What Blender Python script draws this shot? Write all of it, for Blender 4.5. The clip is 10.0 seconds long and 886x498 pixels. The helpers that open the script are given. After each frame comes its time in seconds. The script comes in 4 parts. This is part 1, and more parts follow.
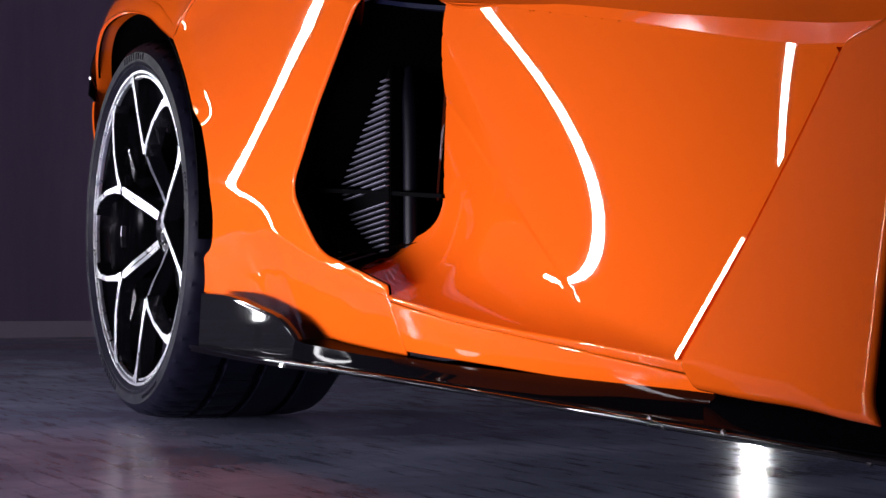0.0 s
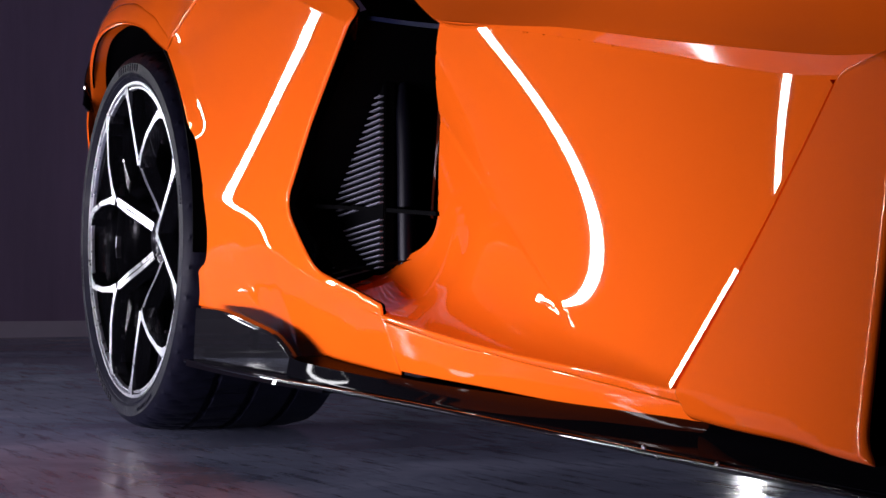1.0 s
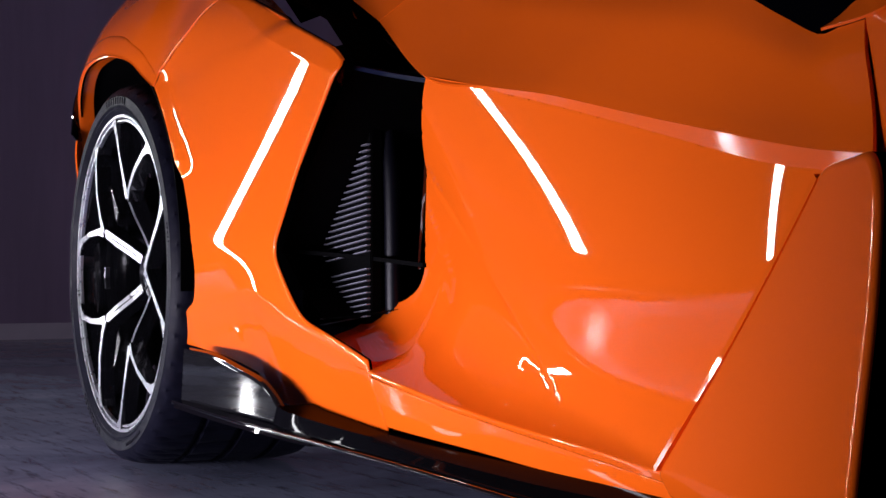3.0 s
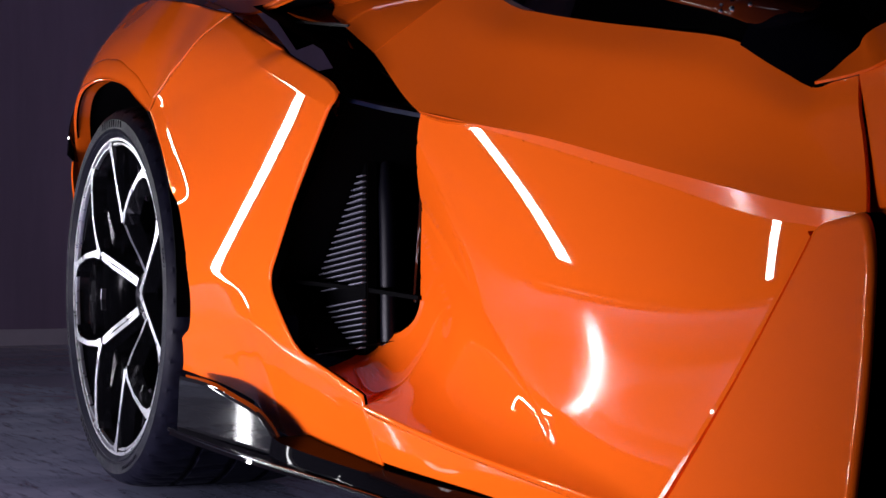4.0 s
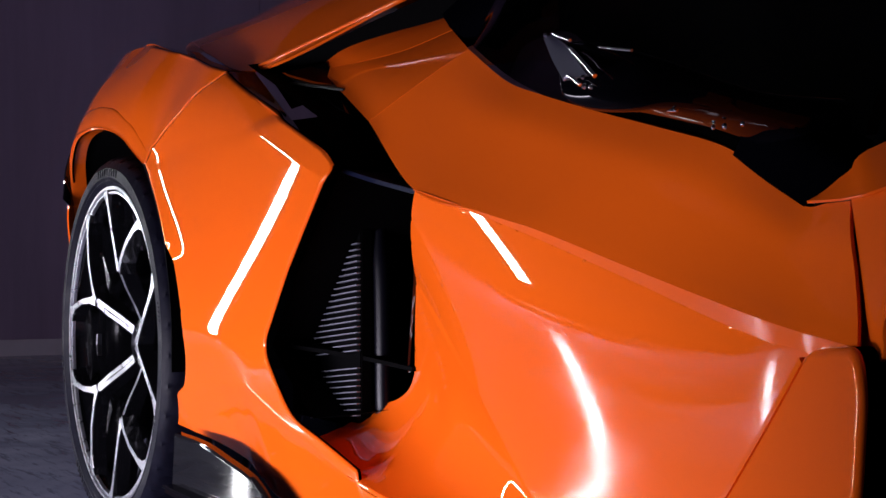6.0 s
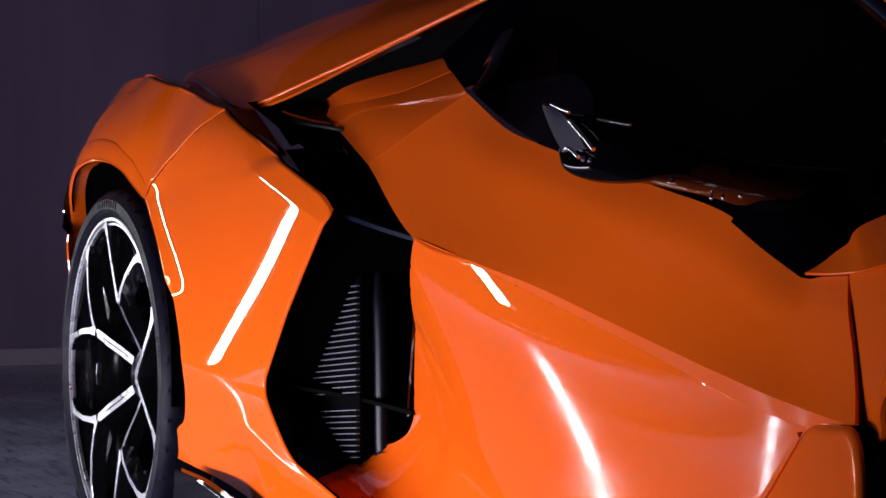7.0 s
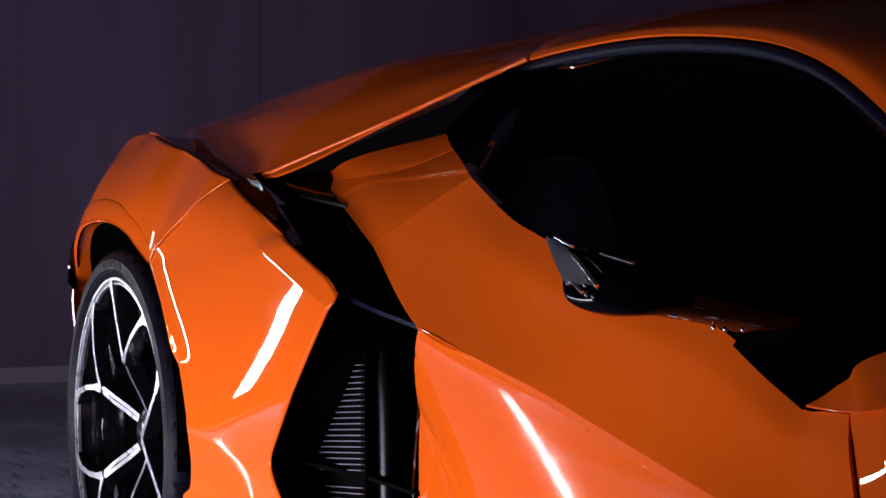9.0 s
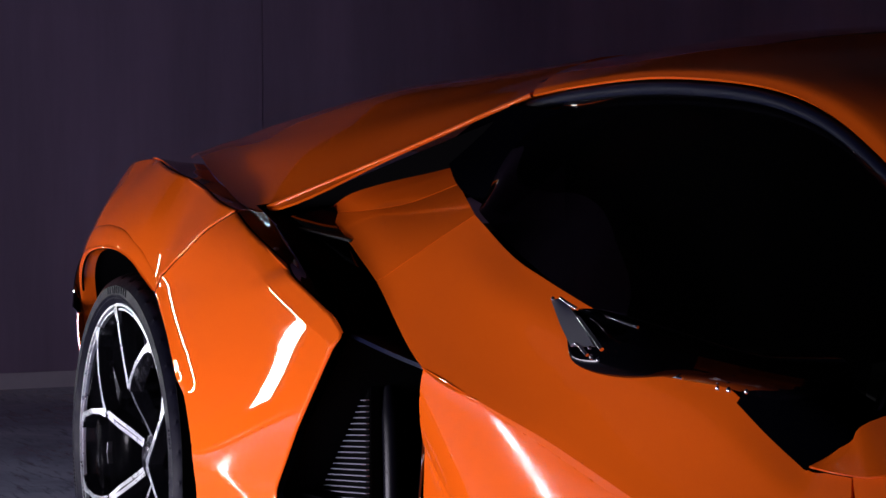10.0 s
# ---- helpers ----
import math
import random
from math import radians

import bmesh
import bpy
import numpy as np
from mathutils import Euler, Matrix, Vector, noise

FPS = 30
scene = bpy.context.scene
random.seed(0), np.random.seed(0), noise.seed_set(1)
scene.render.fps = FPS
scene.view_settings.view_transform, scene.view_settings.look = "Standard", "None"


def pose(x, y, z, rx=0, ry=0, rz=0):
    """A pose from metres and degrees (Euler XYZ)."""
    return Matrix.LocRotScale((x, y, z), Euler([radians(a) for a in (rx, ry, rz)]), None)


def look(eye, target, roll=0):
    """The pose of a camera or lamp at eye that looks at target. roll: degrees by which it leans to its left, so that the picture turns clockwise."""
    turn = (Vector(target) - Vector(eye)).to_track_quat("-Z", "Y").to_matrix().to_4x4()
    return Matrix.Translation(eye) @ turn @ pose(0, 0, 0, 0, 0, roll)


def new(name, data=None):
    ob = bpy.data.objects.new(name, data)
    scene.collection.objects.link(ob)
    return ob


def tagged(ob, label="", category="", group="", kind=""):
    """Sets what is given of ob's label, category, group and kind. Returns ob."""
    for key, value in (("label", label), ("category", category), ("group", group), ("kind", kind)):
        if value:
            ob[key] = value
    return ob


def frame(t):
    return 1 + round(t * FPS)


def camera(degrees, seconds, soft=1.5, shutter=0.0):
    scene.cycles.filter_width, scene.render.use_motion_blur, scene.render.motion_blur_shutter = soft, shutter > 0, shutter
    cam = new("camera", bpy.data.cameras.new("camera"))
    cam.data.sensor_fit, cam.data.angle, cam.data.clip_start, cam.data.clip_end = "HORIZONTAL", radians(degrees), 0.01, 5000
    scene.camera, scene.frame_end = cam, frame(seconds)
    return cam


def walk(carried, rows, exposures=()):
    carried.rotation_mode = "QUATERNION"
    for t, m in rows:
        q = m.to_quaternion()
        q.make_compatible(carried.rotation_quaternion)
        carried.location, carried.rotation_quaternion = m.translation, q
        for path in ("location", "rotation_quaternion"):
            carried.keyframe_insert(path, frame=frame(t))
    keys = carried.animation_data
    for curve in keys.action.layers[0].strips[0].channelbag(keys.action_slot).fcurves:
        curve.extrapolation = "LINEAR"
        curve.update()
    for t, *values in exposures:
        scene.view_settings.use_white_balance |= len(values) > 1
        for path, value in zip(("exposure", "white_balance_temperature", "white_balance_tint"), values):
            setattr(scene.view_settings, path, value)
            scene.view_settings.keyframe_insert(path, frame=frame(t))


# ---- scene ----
cam = camera(25.37, 10.0, soft=1.5)
# seconds, eye x y z, heading (degrees from +x), pitch, roll
ROWS = [
    (0.0, 3.6300, -1.0926, 0.2643, 154.409, 0.927, 0.291),
    (0.5, 3.6272, -1.0879, 0.2825, 154.393, 0.788, 0.216),
    (1.0, 3.6245, -1.0832, 0.3038, 154.376, 0.641, 0.152),
    (1.5, 3.6224, -1.0778, 0.3281, 154.356, 0.476, 0.110),
    (2.0, 3.6199, -1.0727, 0.3532, 154.339, 0.299, 0.082),
    (2.5, 3.6178, -1.0675, 0.3804, 154.322, 0.135, 0.053),
    (4.0, 3.6165, -1.0569, 0.4638, 154.284, -0.197, -0.009),
    (4.5, 3.6155, -1.0541, 0.4933, 154.277, -0.293, -0.003),
    (5.0, 3.6153, -1.0515, 0.5223, 154.278, -0.418, 0.021),
    (5.5, 3.6161, -1.0493, 0.5538, 154.281, -0.551, 0.044),
    (7.0, 3.6227, -1.0530, 0.6598, 154.227, -0.878, 0.036),
    (7.5, 3.6255, -1.0551, 0.6963, 154.224, -0.942, -0.014),
    (8.0, 3.6286, -1.0578, 0.7307, 154.243, -1.027, -0.063),
    (8.5, 3.6329, -1.0598, 0.7630, 154.258, -1.134, -0.105),
    (9.0, 3.6375, -1.0634, 0.7963, 154.277, -1.258, -0.140),
    (9.5, 3.6425, -1.0679, 0.8302, 154.296, -1.388, -0.168),
    (10.0, 3.6475, -1.0730, 0.8641, 154.314, -1.535, -0.184),
]
walk(cam, [(t, look((x, y, z), (x + math.cos(radians(h)) * math.cos(radians(p)), y + math.sin(radians(h)) * math.cos(radians(p)), z + math.sin(radians(p))), r))
           for t, x, y, z, h, p, r in ROWS])

# ---------- world and lamps ----------
world = bpy.data.worlds.new("studio_dark")
scene.world = world
world.use_nodes = True
world.node_tree.nodes["Background"].inputs[0].default_value = (0.05, 0.045, 0.07, 1)
world.node_tree.nodes["Background"].inputs[1].default_value = 0.02
scene.view_settings.exposure = 0.0
TUBE_GLOW = 90.0


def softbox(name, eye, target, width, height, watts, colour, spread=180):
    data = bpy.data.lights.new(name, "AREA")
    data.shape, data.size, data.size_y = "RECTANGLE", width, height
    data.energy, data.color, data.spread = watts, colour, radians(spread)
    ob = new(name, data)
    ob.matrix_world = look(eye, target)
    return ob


# long low softbox beside the car, shining on its flank
softbox("key_softbox", (0.50, -1.6, 0.10), (0.50, 0.0, 0.10), 2.9, 0.16, 19.4, (1.0, 0.93, 1.12), 78)
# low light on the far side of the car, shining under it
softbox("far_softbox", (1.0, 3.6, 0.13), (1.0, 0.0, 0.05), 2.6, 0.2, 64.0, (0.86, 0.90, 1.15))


# ---------- materials ----------
def mat(name, base, rough=0.5, metal=0.0, coat=0.0, coat_rough=0.03, spec=0.5):
    m = bpy.data.materials.new(name)
    m.use_nodes = True
    b = m.node_tree.nodes["Principled BSDF"]
    b.inputs["Base Color"].default_value = (*base, 1)
    b.inputs["Roughness"].default_value = rough
    b.inputs["Metallic"].default_value = metal
    b.inputs["Coat Weight"].default_value = coat
    b.inputs["Coat Roughness"].default_value = coat_rough
    b.inputs["Specular IOR Level"].default_value = spec
    return m


def nodes_of(m):
    return m.node_tree.nodes, m.node_tree.links, m.node_tree.nodes["Principled BSDF"]


def vary(m, base, amount, scale, rough=None, rough_amount=0.0, bump=0.0, bump_scale=200.0, stretch=(1, 1, 1)):
    """Two scales of noise on colour, roughness and relief, in object space."""
    n, l, b = nodes_of(m)
    tc = n.new("ShaderNodeTexCoord")
    mp = n.new("ShaderNodeMapping")
    mp.inputs["Scale"].default_value = stretch
    l.new(tc.outputs["Object"], mp.inputs["Vector"])
    big = n.new("ShaderNodeTexNoise")
    big.inputs["Scale"].default_value = scale
    big.inputs["Detail"].default_value = 8
    big.inputs["Roughness"].default_value = 0.65
    l.new(mp.outputs[0], big.inputs["Vector"])
    ramp = n.new("ShaderNodeValToRGB")
    lo, hi = [max(0.0, c * (1 - amount)) for c in base], [min(1.0, c * (1 + amount)) for c in base]
    ramp.color_ramp.elements[0].color, ramp.color_ramp.elements[1].color = (*lo, 1), (*hi, 1)
    ramp.color_ramp.elements[0].position, ramp.color_ramp.elements[1].position = 0.3, 0.7
    l.new(big.outputs[0], ramp.inputs[0])
    l.new(ramp.outputs[0], b.inputs["Base Color"])
    if rough is not None:
        mr = n.new("ShaderNodeMapRange")
        mr.inputs["From Min"].default_value, mr.inputs["From Max"].default_value = 0.3, 0.7
        mr.inputs["To Min"].default_value, mr.inputs["To Max"].default_value = rough - rough_amount, rough + rough_amount
        l.new(big.outputs[0], mr.inputs[0])
        l.new(mr.outputs[0], b.inputs["Roughness"])
    if bump:
        fine = n.new("ShaderNodeTexNoise")
        fine.inputs["Scale"].default_value = bump_scale
        fine.inputs["Detail"].default_value = 4
        l.new(mp.outputs[0], fine.inputs["Vector"])
        bp = n.new("ShaderNodeBump")
        bp.inputs["Strength"].default_value = bump
        bp.inputs["Distance"].default_value = 0.002
        l.new(fine.outputs[0], bp.inputs["Height"])
        l.new(bp.outputs[0], b.inputs["Normal"])
    return m


PAINT = mat("orange_paint", (0.92, 0.131, 0.007), 0.5, 0.0, 1.0, 0.012, spec=0.0)
vary(PAINT, (0.92, 0.131, 0.007), 0.03, 900.0)
BLACK_GLOSS = mat("black_gloss", (0.003, 0.003, 0.004), 0.4, 0.0, 1.0, 0.02, spec=0.0)
BLACK_MATT = vary(mat("black_plastic", (0.006, 0.006, 0.007), 0.55), (0.006, 0.006, 0.007), 0.3, 40.0, 0.55, 0.1)
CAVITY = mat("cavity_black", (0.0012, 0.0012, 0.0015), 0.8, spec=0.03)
RUBBER = vary(mat("rubber", (0.005, 0.005, 0.011), 0.5, spec=0.08), (0.005, 0.005, 0.011), 0.35, 30.0, 0.45, 0.1, 0.25, 500.0)
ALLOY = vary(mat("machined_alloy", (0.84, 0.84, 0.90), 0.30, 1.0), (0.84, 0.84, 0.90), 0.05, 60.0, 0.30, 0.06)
RIM_BLACK = mat("rim_black", (0.006, 0.006, 0.008), 0.2, 0.0, 1.0, 0.03)
STEEL = vary(mat("dark_steel", (0.10, 0.10, 0.11), 0.35, 1.0), (0.10, 0.10, 0.11), 0.2, 80.0)
GLASS = mat("tinted_glass", (0.05, 0.045, 0.05), 0.0, 0.0, 0.0, spec=0.12)
GLASS.node_tree.nodes["Principled BSDF"].inputs["Transmission Weight"].default_value = 1.0
GLASS.node_tree.nodes["Principled BSDF"].inputs["IOR"].default_value = 1.15
LEATHER = mat("dark_red_leather", (0.16, 0.02, 0.015), 0.6)
vary(LEATHER, (0.16, 0.02, 0.015), 0.25, 30.0, 0.6, 0.08, 0.3, 400.0)
FIN = mat("radiator_fin", (0.25, 0.25, 0.31), 0.4)
TRIM = mat("satin_trim", (0.006, 0.008, 0.024), 0.5, spec=0.06)
SKIRT_BLACK = mat("skirt_black", (0.003, 0.003, 0.004), 0.4, 0.0, 0.07, 0.03, spec=0.0)
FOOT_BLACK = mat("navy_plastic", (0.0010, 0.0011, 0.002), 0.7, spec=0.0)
MIRROR_BLACK = mat("mirror_black", (0.003, 0.003, 0.005), 0.4, 0.0, 0.4, 0.02, spec=0.0)
PIPE = mat("pipe_black", (0.003, 0.003, 0.006), 0.35, spec=0.2)
# bright metal for the lines that stand in for glints on the mirror
GLINT = mat("polished_edge", (0.85, 0.85, 0.92), 0.16, 1.0)
BLADE_GREY = mat("satin_grey", (0.055, 0.055, 0.085), 0.35, spec=0.4)


def carbon():
    m = mat("carbon_fibre", (0.012, 0.012, 0.014), 0.4, 0.0, 0.6, 0.03, spec=0.0)
    n, l, b = nodes_of(m)
    tc = n.new("ShaderNodeTexCoord")
    mp = n.new("ShaderNodeMapping")
    mp.inputs["Rotation"].default_value = (0, radians(45), 0)
    l.new(tc.outputs["Object"], mp.inputs["Vector"])
    ck = n.new("ShaderNodeTexChecker")
    ck.inputs["Scale"].default_value = 330.0
    ck.inputs["Color1"].default_value = (0.004, 0.004, 0.005, 1)
    ck.inputs["Color2"].default_value = (0.011, 0.011, 0.013, 1)
    l.new(mp.outputs[0], ck.inputs["Vector"])
    l.new(ck.outputs["Color"], b.inputs["Base Color"])
    return m


CARBON = carbon()


def floor_material():
    m = mat("polished_concrete", (0.2, 0.2, 0.22), 0.3)
    n, l, b = nodes_of(m)
    tc = n.new("ShaderNodeTexCoord")
    mp = n.new("ShaderNodeMapping")
    mp.inputs["Rotation"].default_value = (0, 0, radians(-25))
    mp.inputs["Scale"].default_value = (1.0, 1.0, 1.0)
    l.new(tc.outputs["Object"], mp.inputs["Vector"])
    big = n.new("ShaderNodeTexNoise")
    big.inputs["Scale"].default_value, big.inputs["Detail"].default_value, big.inputs["Roughness"].default_value = 1.6, 10, 0.62
    big.inputs["Distortion"].default_value = 0.6
    l.new(mp.outputs[0], big.inputs["Vector"])
    r1 = n.new("ShaderNodeValToRGB")
    r1.color_ramp.elements[0].color, r1.color_ramp.elements[1].color = (0.20, 0.217, 0.325, 1), (0.51, 0.545, 0.76, 1)
    r1.color_ramp.elements[0].position, r1.color_ramp.elements[1].position = 0.32, 0.68
    l.new(big.outputs[0], r1.inputs[0])
    # scuffs: stretched fine noise
    mp2 = n.new("ShaderNodeMapping")
    mp2.inputs["Rotation"].default_value = (0, 0, radians(64))
    mp2.inputs["Scale"].default_value = (2.0, 16.0, 1.0)
    l.new(tc.outputs["Object"], mp2.inputs["Vector"])
    sc = n.new("ShaderNodeTexNoise")
    sc.inputs["Scale"].default_value, sc.inputs["Detail"].default_value, sc.inputs["Roughness"].default_value = 2.2, 7, 0.7
    l.new(mp2.outputs[0], sc.inputs["Vector"])
    r2 = n.new("ShaderNodeValToRGB")
    r2.color_ramp.elements[0].position, r2.color_ramp.elements[1].position = 0.36, 0.48
    r2.color_ramp.elements[0].color, r2.color_ramp.elements[1].color = (0.35, 0.35, 0.36, 1), (1, 1, 1, 1)
    l.new(sc.outputs[0], r2.inputs[0])
    mx = n.new("ShaderNodeMix")
    mx.data_type, mx.blend_type = "RGBA", "MULTIPLY"
    mx.inputs["Factor"].default_value = 0.8
    l.new(r1.outputs[0], mx.inputs[6])
    l.new(r2.outputs[0], mx.inputs[7])
    l.new(mx.outputs[2], b.inputs["Base Color"])
    mr = n.new("ShaderNodeMapRange")
    mr.inputs["From Min"].default_value, mr.inputs["From Max"].default_value = 0.3, 0.7
    mr.inputs["To Min"].default_value, mr.inputs["To Max"].default_value = 0.12, 0.24
    l.new(big.outputs[0], mr.inputs[0])
    l.new(mr.outputs[0], b.inputs["Roughness"])
    fine = n.new("ShaderNodeTexNoise")
    fine.inputs["Scale"].default_value, fine.inputs["Detail"].default_value = 60.0, 5
    l.new(tc.outputs["Object"], fine.inputs["Vector"])
    bp = n.new("ShaderNodeBump")
    bp.inputs["Strength"].default_value, bp.inputs["Distance"].default_value = 0.12, 0.002
    l.new(fine.outputs[0], bp.inputs["Height"])
    l.new(bp.outputs[0], b.inputs["Normal"])
    return m


FLOOR = floor_material()
WALL = vary(mat("wall_paint", (0.37, 0.235, 0.37), 0.75), (0.37, 0.235, 0.37), 0.30, 1.1, 0.75, 0.05, 0.2, 60.0, (1, 1, 0.12))
DARK_WALL = vary(mat("dark_wall_paint", (0.018, 0.016, 0.020), 0.8), (0.018, 0.016, 0.020), 0.15, 1.0)
SKIRTING = vary(mat("skirting_paint", (0.60, 0.46, 0.55), 0.5), (0.60, 0.46, 0.55), 0.1, 3.0)


def glow(name, colour, strength):
    m = bpy.data.materials.new(name)
    m.use_nodes = True
    n, l = m.node_tree.nodes, m.node_tree.links
    e = n.new("ShaderNodeEmission")
    e.inputs[0].default_value, e.inputs[1].default_value = (*colour, 1), strength
    l.new(e.outputs[0], n["Material Output"].inputs["Surface"])
    n.remove(n["Principled BSDF"])
    return m


TUBE = glow("tube_glow", (0.95, 0.95, 1.0), TUBE_GLOW)


# ---------- mesh helpers ----------
def part(name, bm, material, parent=None, label=""):
    """One bmesh as one mesh object."""
    me = bpy.data.meshes.new(name)
    bm.to_mesh(me)
    bm.free()
    me.materials.append(material)
    ob = new(name, me)
    if parent is not None:
        ob.parent = parent
    if label:
        tagged(ob, label)
    return ob


def thing(name, label, category, at=(0, 0, 0), group=""):
    e = new(name)
    e.location = at
    e.empty_display_size = 0.1
    return tagged(e, label, category, group)


def smooth(bm, angle=40):
    for f in bm.faces:
        f.smooth = True
    for e in bm.edges:
        if len(e.link_faces) == 2 and e.calc_face_angle(0) > radians(angle):
            e.smooth = False
    return bm


def box(bm, lo, hi):
    r = bmesh.ops.create_cube(bm, size=1)
    for v in r["verts"]:
        v.co = Vector([lo[k] + (v.co[k] + 0.5) * (hi[k] - lo[k]) for k in range(3)])
    return r["verts"]


def bevelled_box(lo, hi, bevel=0.003, segments=2):
    bm = bmesh.new()
    box(bm, lo, hi)
    bmesh.ops.bevel(bm, geom=bm.edges[:], offset=bevel, segments=segments, affect="EDGES")
    return smooth(bm, 35)


def spline(points, per=8, closed=False):
    """A Catmull-Rom curve through the points, as an array."""
    p = np.array(points, float)
    k = len(p)
    out = []
    for i in range(k if closed else k - 1):
        if closed:
            a, b, c, d = p[(i - 1) % k], p[i], p[(i + 1) % k], p[(i + 2) % k]
        else:
            b, c = p[i], p[i + 1]
            a = p[i - 1] if i else 2 * b - c
            d = p[i + 2] if i + 2 < k else 2 * c - b
        for s in range(per):
            t = s / per
            out.append(0.5 * (2 * b + (c - a) * t + (2 * a - 5 * b + 4 * c - d) * t * t + (3 * b - a - 3 * c + d) * t ** 3))
    if not closed:
        out.append(p[-1])
    return np.array(out)


def loft(rows, per_u=8, per_v=8, thick=0.0, flip=False, folded=False):
    """A smooth skin through rows of control points (all rows alike in number), with an optional thickness; folded: straight from row to row."""
    fine = [spline(r, per_u) for r in rows]
    cols = [[f[j] for f in fine] if folded else spline([f[j] for f in fine], per_v) for j in range(len(fine[0]))]
    bm = bmesh.new()
    grid = [[bm.verts.new(c) for c in col] for col in cols]
    for i in range(len(grid) - 1):
        for j in range(len(grid[0]) - 1):
            q = [grid[i][j], grid[i + 1][j], grid[i + 1][j + 1], grid[i][j + 1]]
            bm.faces.new(q[::-1] if flip else q)
    bm.normal_update()
    if thick:
        bmesh.ops.solidify(bm, geom=bm.faces[:], thickness=thick)
    return smooth(bm, 50)


def tube_along(path, radius, sides=8, closed=False):
    """A round bar along a path; radius may be a list."""
    p = [Vector(q) for q in path]
    bm = bmesh.new()
    rings = []
    k = len(p)
    for i, q in enumerate(p):
        a, b = p[(i - 1) % k] if (closed or i) else q, p[(i + 1) % k] if (closed or i < k - 1) else q
        d = (b - a).normalized()
        s = d.cross(Vector((0, 0, 1)) if abs(d.z) < 0.9 else Vector((0, 1, 0))).normalized()
        u = s.cross(d)
        r = radius[i] if isinstance(radius, (list, tuple)) else radius
        rings.append([bm.verts.new(q + r * (math.cos(2 * math.pi * j / sides) * s + math.sin(2 * math.pi * j / sides) * u)) for j in range(sides)])
    for i in range(k if closed else k - 1):
        a, b = rings[i], rings[(i + 1) % k]
        for j in range(sides):
            bm.faces.new((a[j], a[(j + 1) % sides], b[(j + 1) % sides], b[j]))
    if not closed:
        bm.faces.new(rings[0][::-1])
        bm.faces.new(rings[-1])
    bmesh.ops.recalc_face_normals(bm, faces=bm.faces[:])
    return smooth(bm, 50)


def revolve(profile, steps=96, centre=(0, 0, 0)):
    """Turns a profile of (radius, y) round the y axis."""
    bm = bmesh.new()
    rings = []
    for i in range(steps):
        a = 2 * math.pi * i / steps
        rings.append([bm.verts.new((centre[0] + r * math.cos(a), centre[1] + y, centre[2] + r * math.sin(a))) for r, y in profile])
    for i in range(steps):
        a, b = rings[i], rings[(i + 1) % steps]
        for j in range(len(profile) - 1):
            bm.faces.new((a[j], b[j], b[j + 1], a[j + 1]))
    bmesh.ops.recalc_face_normals(bm, faces=bm.faces[:])
    return smooth(bm, 45)


def outline(corners, step=0.012):
    """A closed outline from corners (a, b, radius), rounded at each corner and evenly divided."""
    k = len(corners)
    c = [np.array(q[:2], float) for q in corners]
    rad = [q[2] if len(q) > 2 else 0.004 for q in corners]
    raw = []
    for i in range(k):
        p, a, b = c[i], c[i - 1], c[(i + 1) % k]
        r = min(rad[i], 0.49 * np.linalg.norm(a - p), 0.49 * np.linalg.norm(b - p))
        s, e = p + (a - p) / np.linalg.norm(a - p) * r, p + (b - p) / np.linalg.norm(b - p) * r
        for t in np.linspace(0, 1, 7):
            raw.append((1 - t) ** 2 * s + 2 * t * (1 - t) * p + t * t * e)
    out = []
    for i in range(len(raw)):
        a, b = raw[i], raw[(i + 1) % len(raw)]
        m = max(1, int(np.ceil(np.linalg.norm(b - a) / step)))
        out += [a + (b - a) * s / m for s in range(m)]
    keep = [out[0]]
    for q in out[1:]:
        if np.linalg.norm(q - keep[-1]) > 5e-4:
            keep.append(q)
    if np.linalg.norm(keep[0] - keep[-1]) < 5e-4:
        keep.pop()
    keep = np.array(keep)
    area = 0.5 * np.sum(keep[:, 0] * np.roll(keep[:, 1], -1) - np.roll(keep[:, 0], -1) * keep[:, 1])
    return keep if area > 0 else keep[::-1]


def sheet_spline(controls, ease=1e-4):
    """A thin-plate surface over a few control heights (a, b, height)."""
    c = np.array(controls, float)
    p, h = c[:, :2], c[:, 2]

    def kernel(d):
        return np.where(d > 1e-9, d * d * np.log(np.maximum(d, 1e-9)), 0.0)

    k = len(p)
    m = np.zeros((k + 3, k + 3))
    m[:k, :k] = kernel(np.linalg.norm(p[:, None] - p[None], axis=2)) + ease * np.eye(k)
    m[:k, k], m[:k, k + 1:] = 1, p
    m[k, :k], m[k + 1:, :k] = 1, p.T
    w = np.linalg.solve(m, np.concatenate([h, np.zeros(3)]))

    def height(q):
        q = np.atleast_2d(q)
        return kernel(np.linalg.norm(q[:, None] - p[None], axis=2)) @ w[:k] + w[k] + q @ w[k + 1:]

    return height


def power_sheet(a0, b0, size, terms):
    """A surface as a short power series in (a - a0) / size and (b - b0) / size."""

    def height(q):
        q = np.atleast_2d(q)
        u, v = (q[:, 0] - a0) / size, (q[:, 1] - b0) / size
        return sum(c * u ** i * v ** j for i, j, c in terms)

    return height


def edge_distance(q, loop):
    a, b = loop, np.roll(loop, -1, axis=0)
    d = b - a
    best, way = np.full(len(q), 1e9), np.zeros((len(q), 2))
    for i in range(len(a)):
        t = np.clip(((q - a[i]) @ d[i]) / max(d[i] @ d[i], 1e-12), 0, 1)
        v = q - (a[i] + t[:, None] * d[i])
        s = np.hypot(v[:, 0], v[:, 1])
        k = s < best
        best[k], way[k] = s[k], v[k]
    return best, way


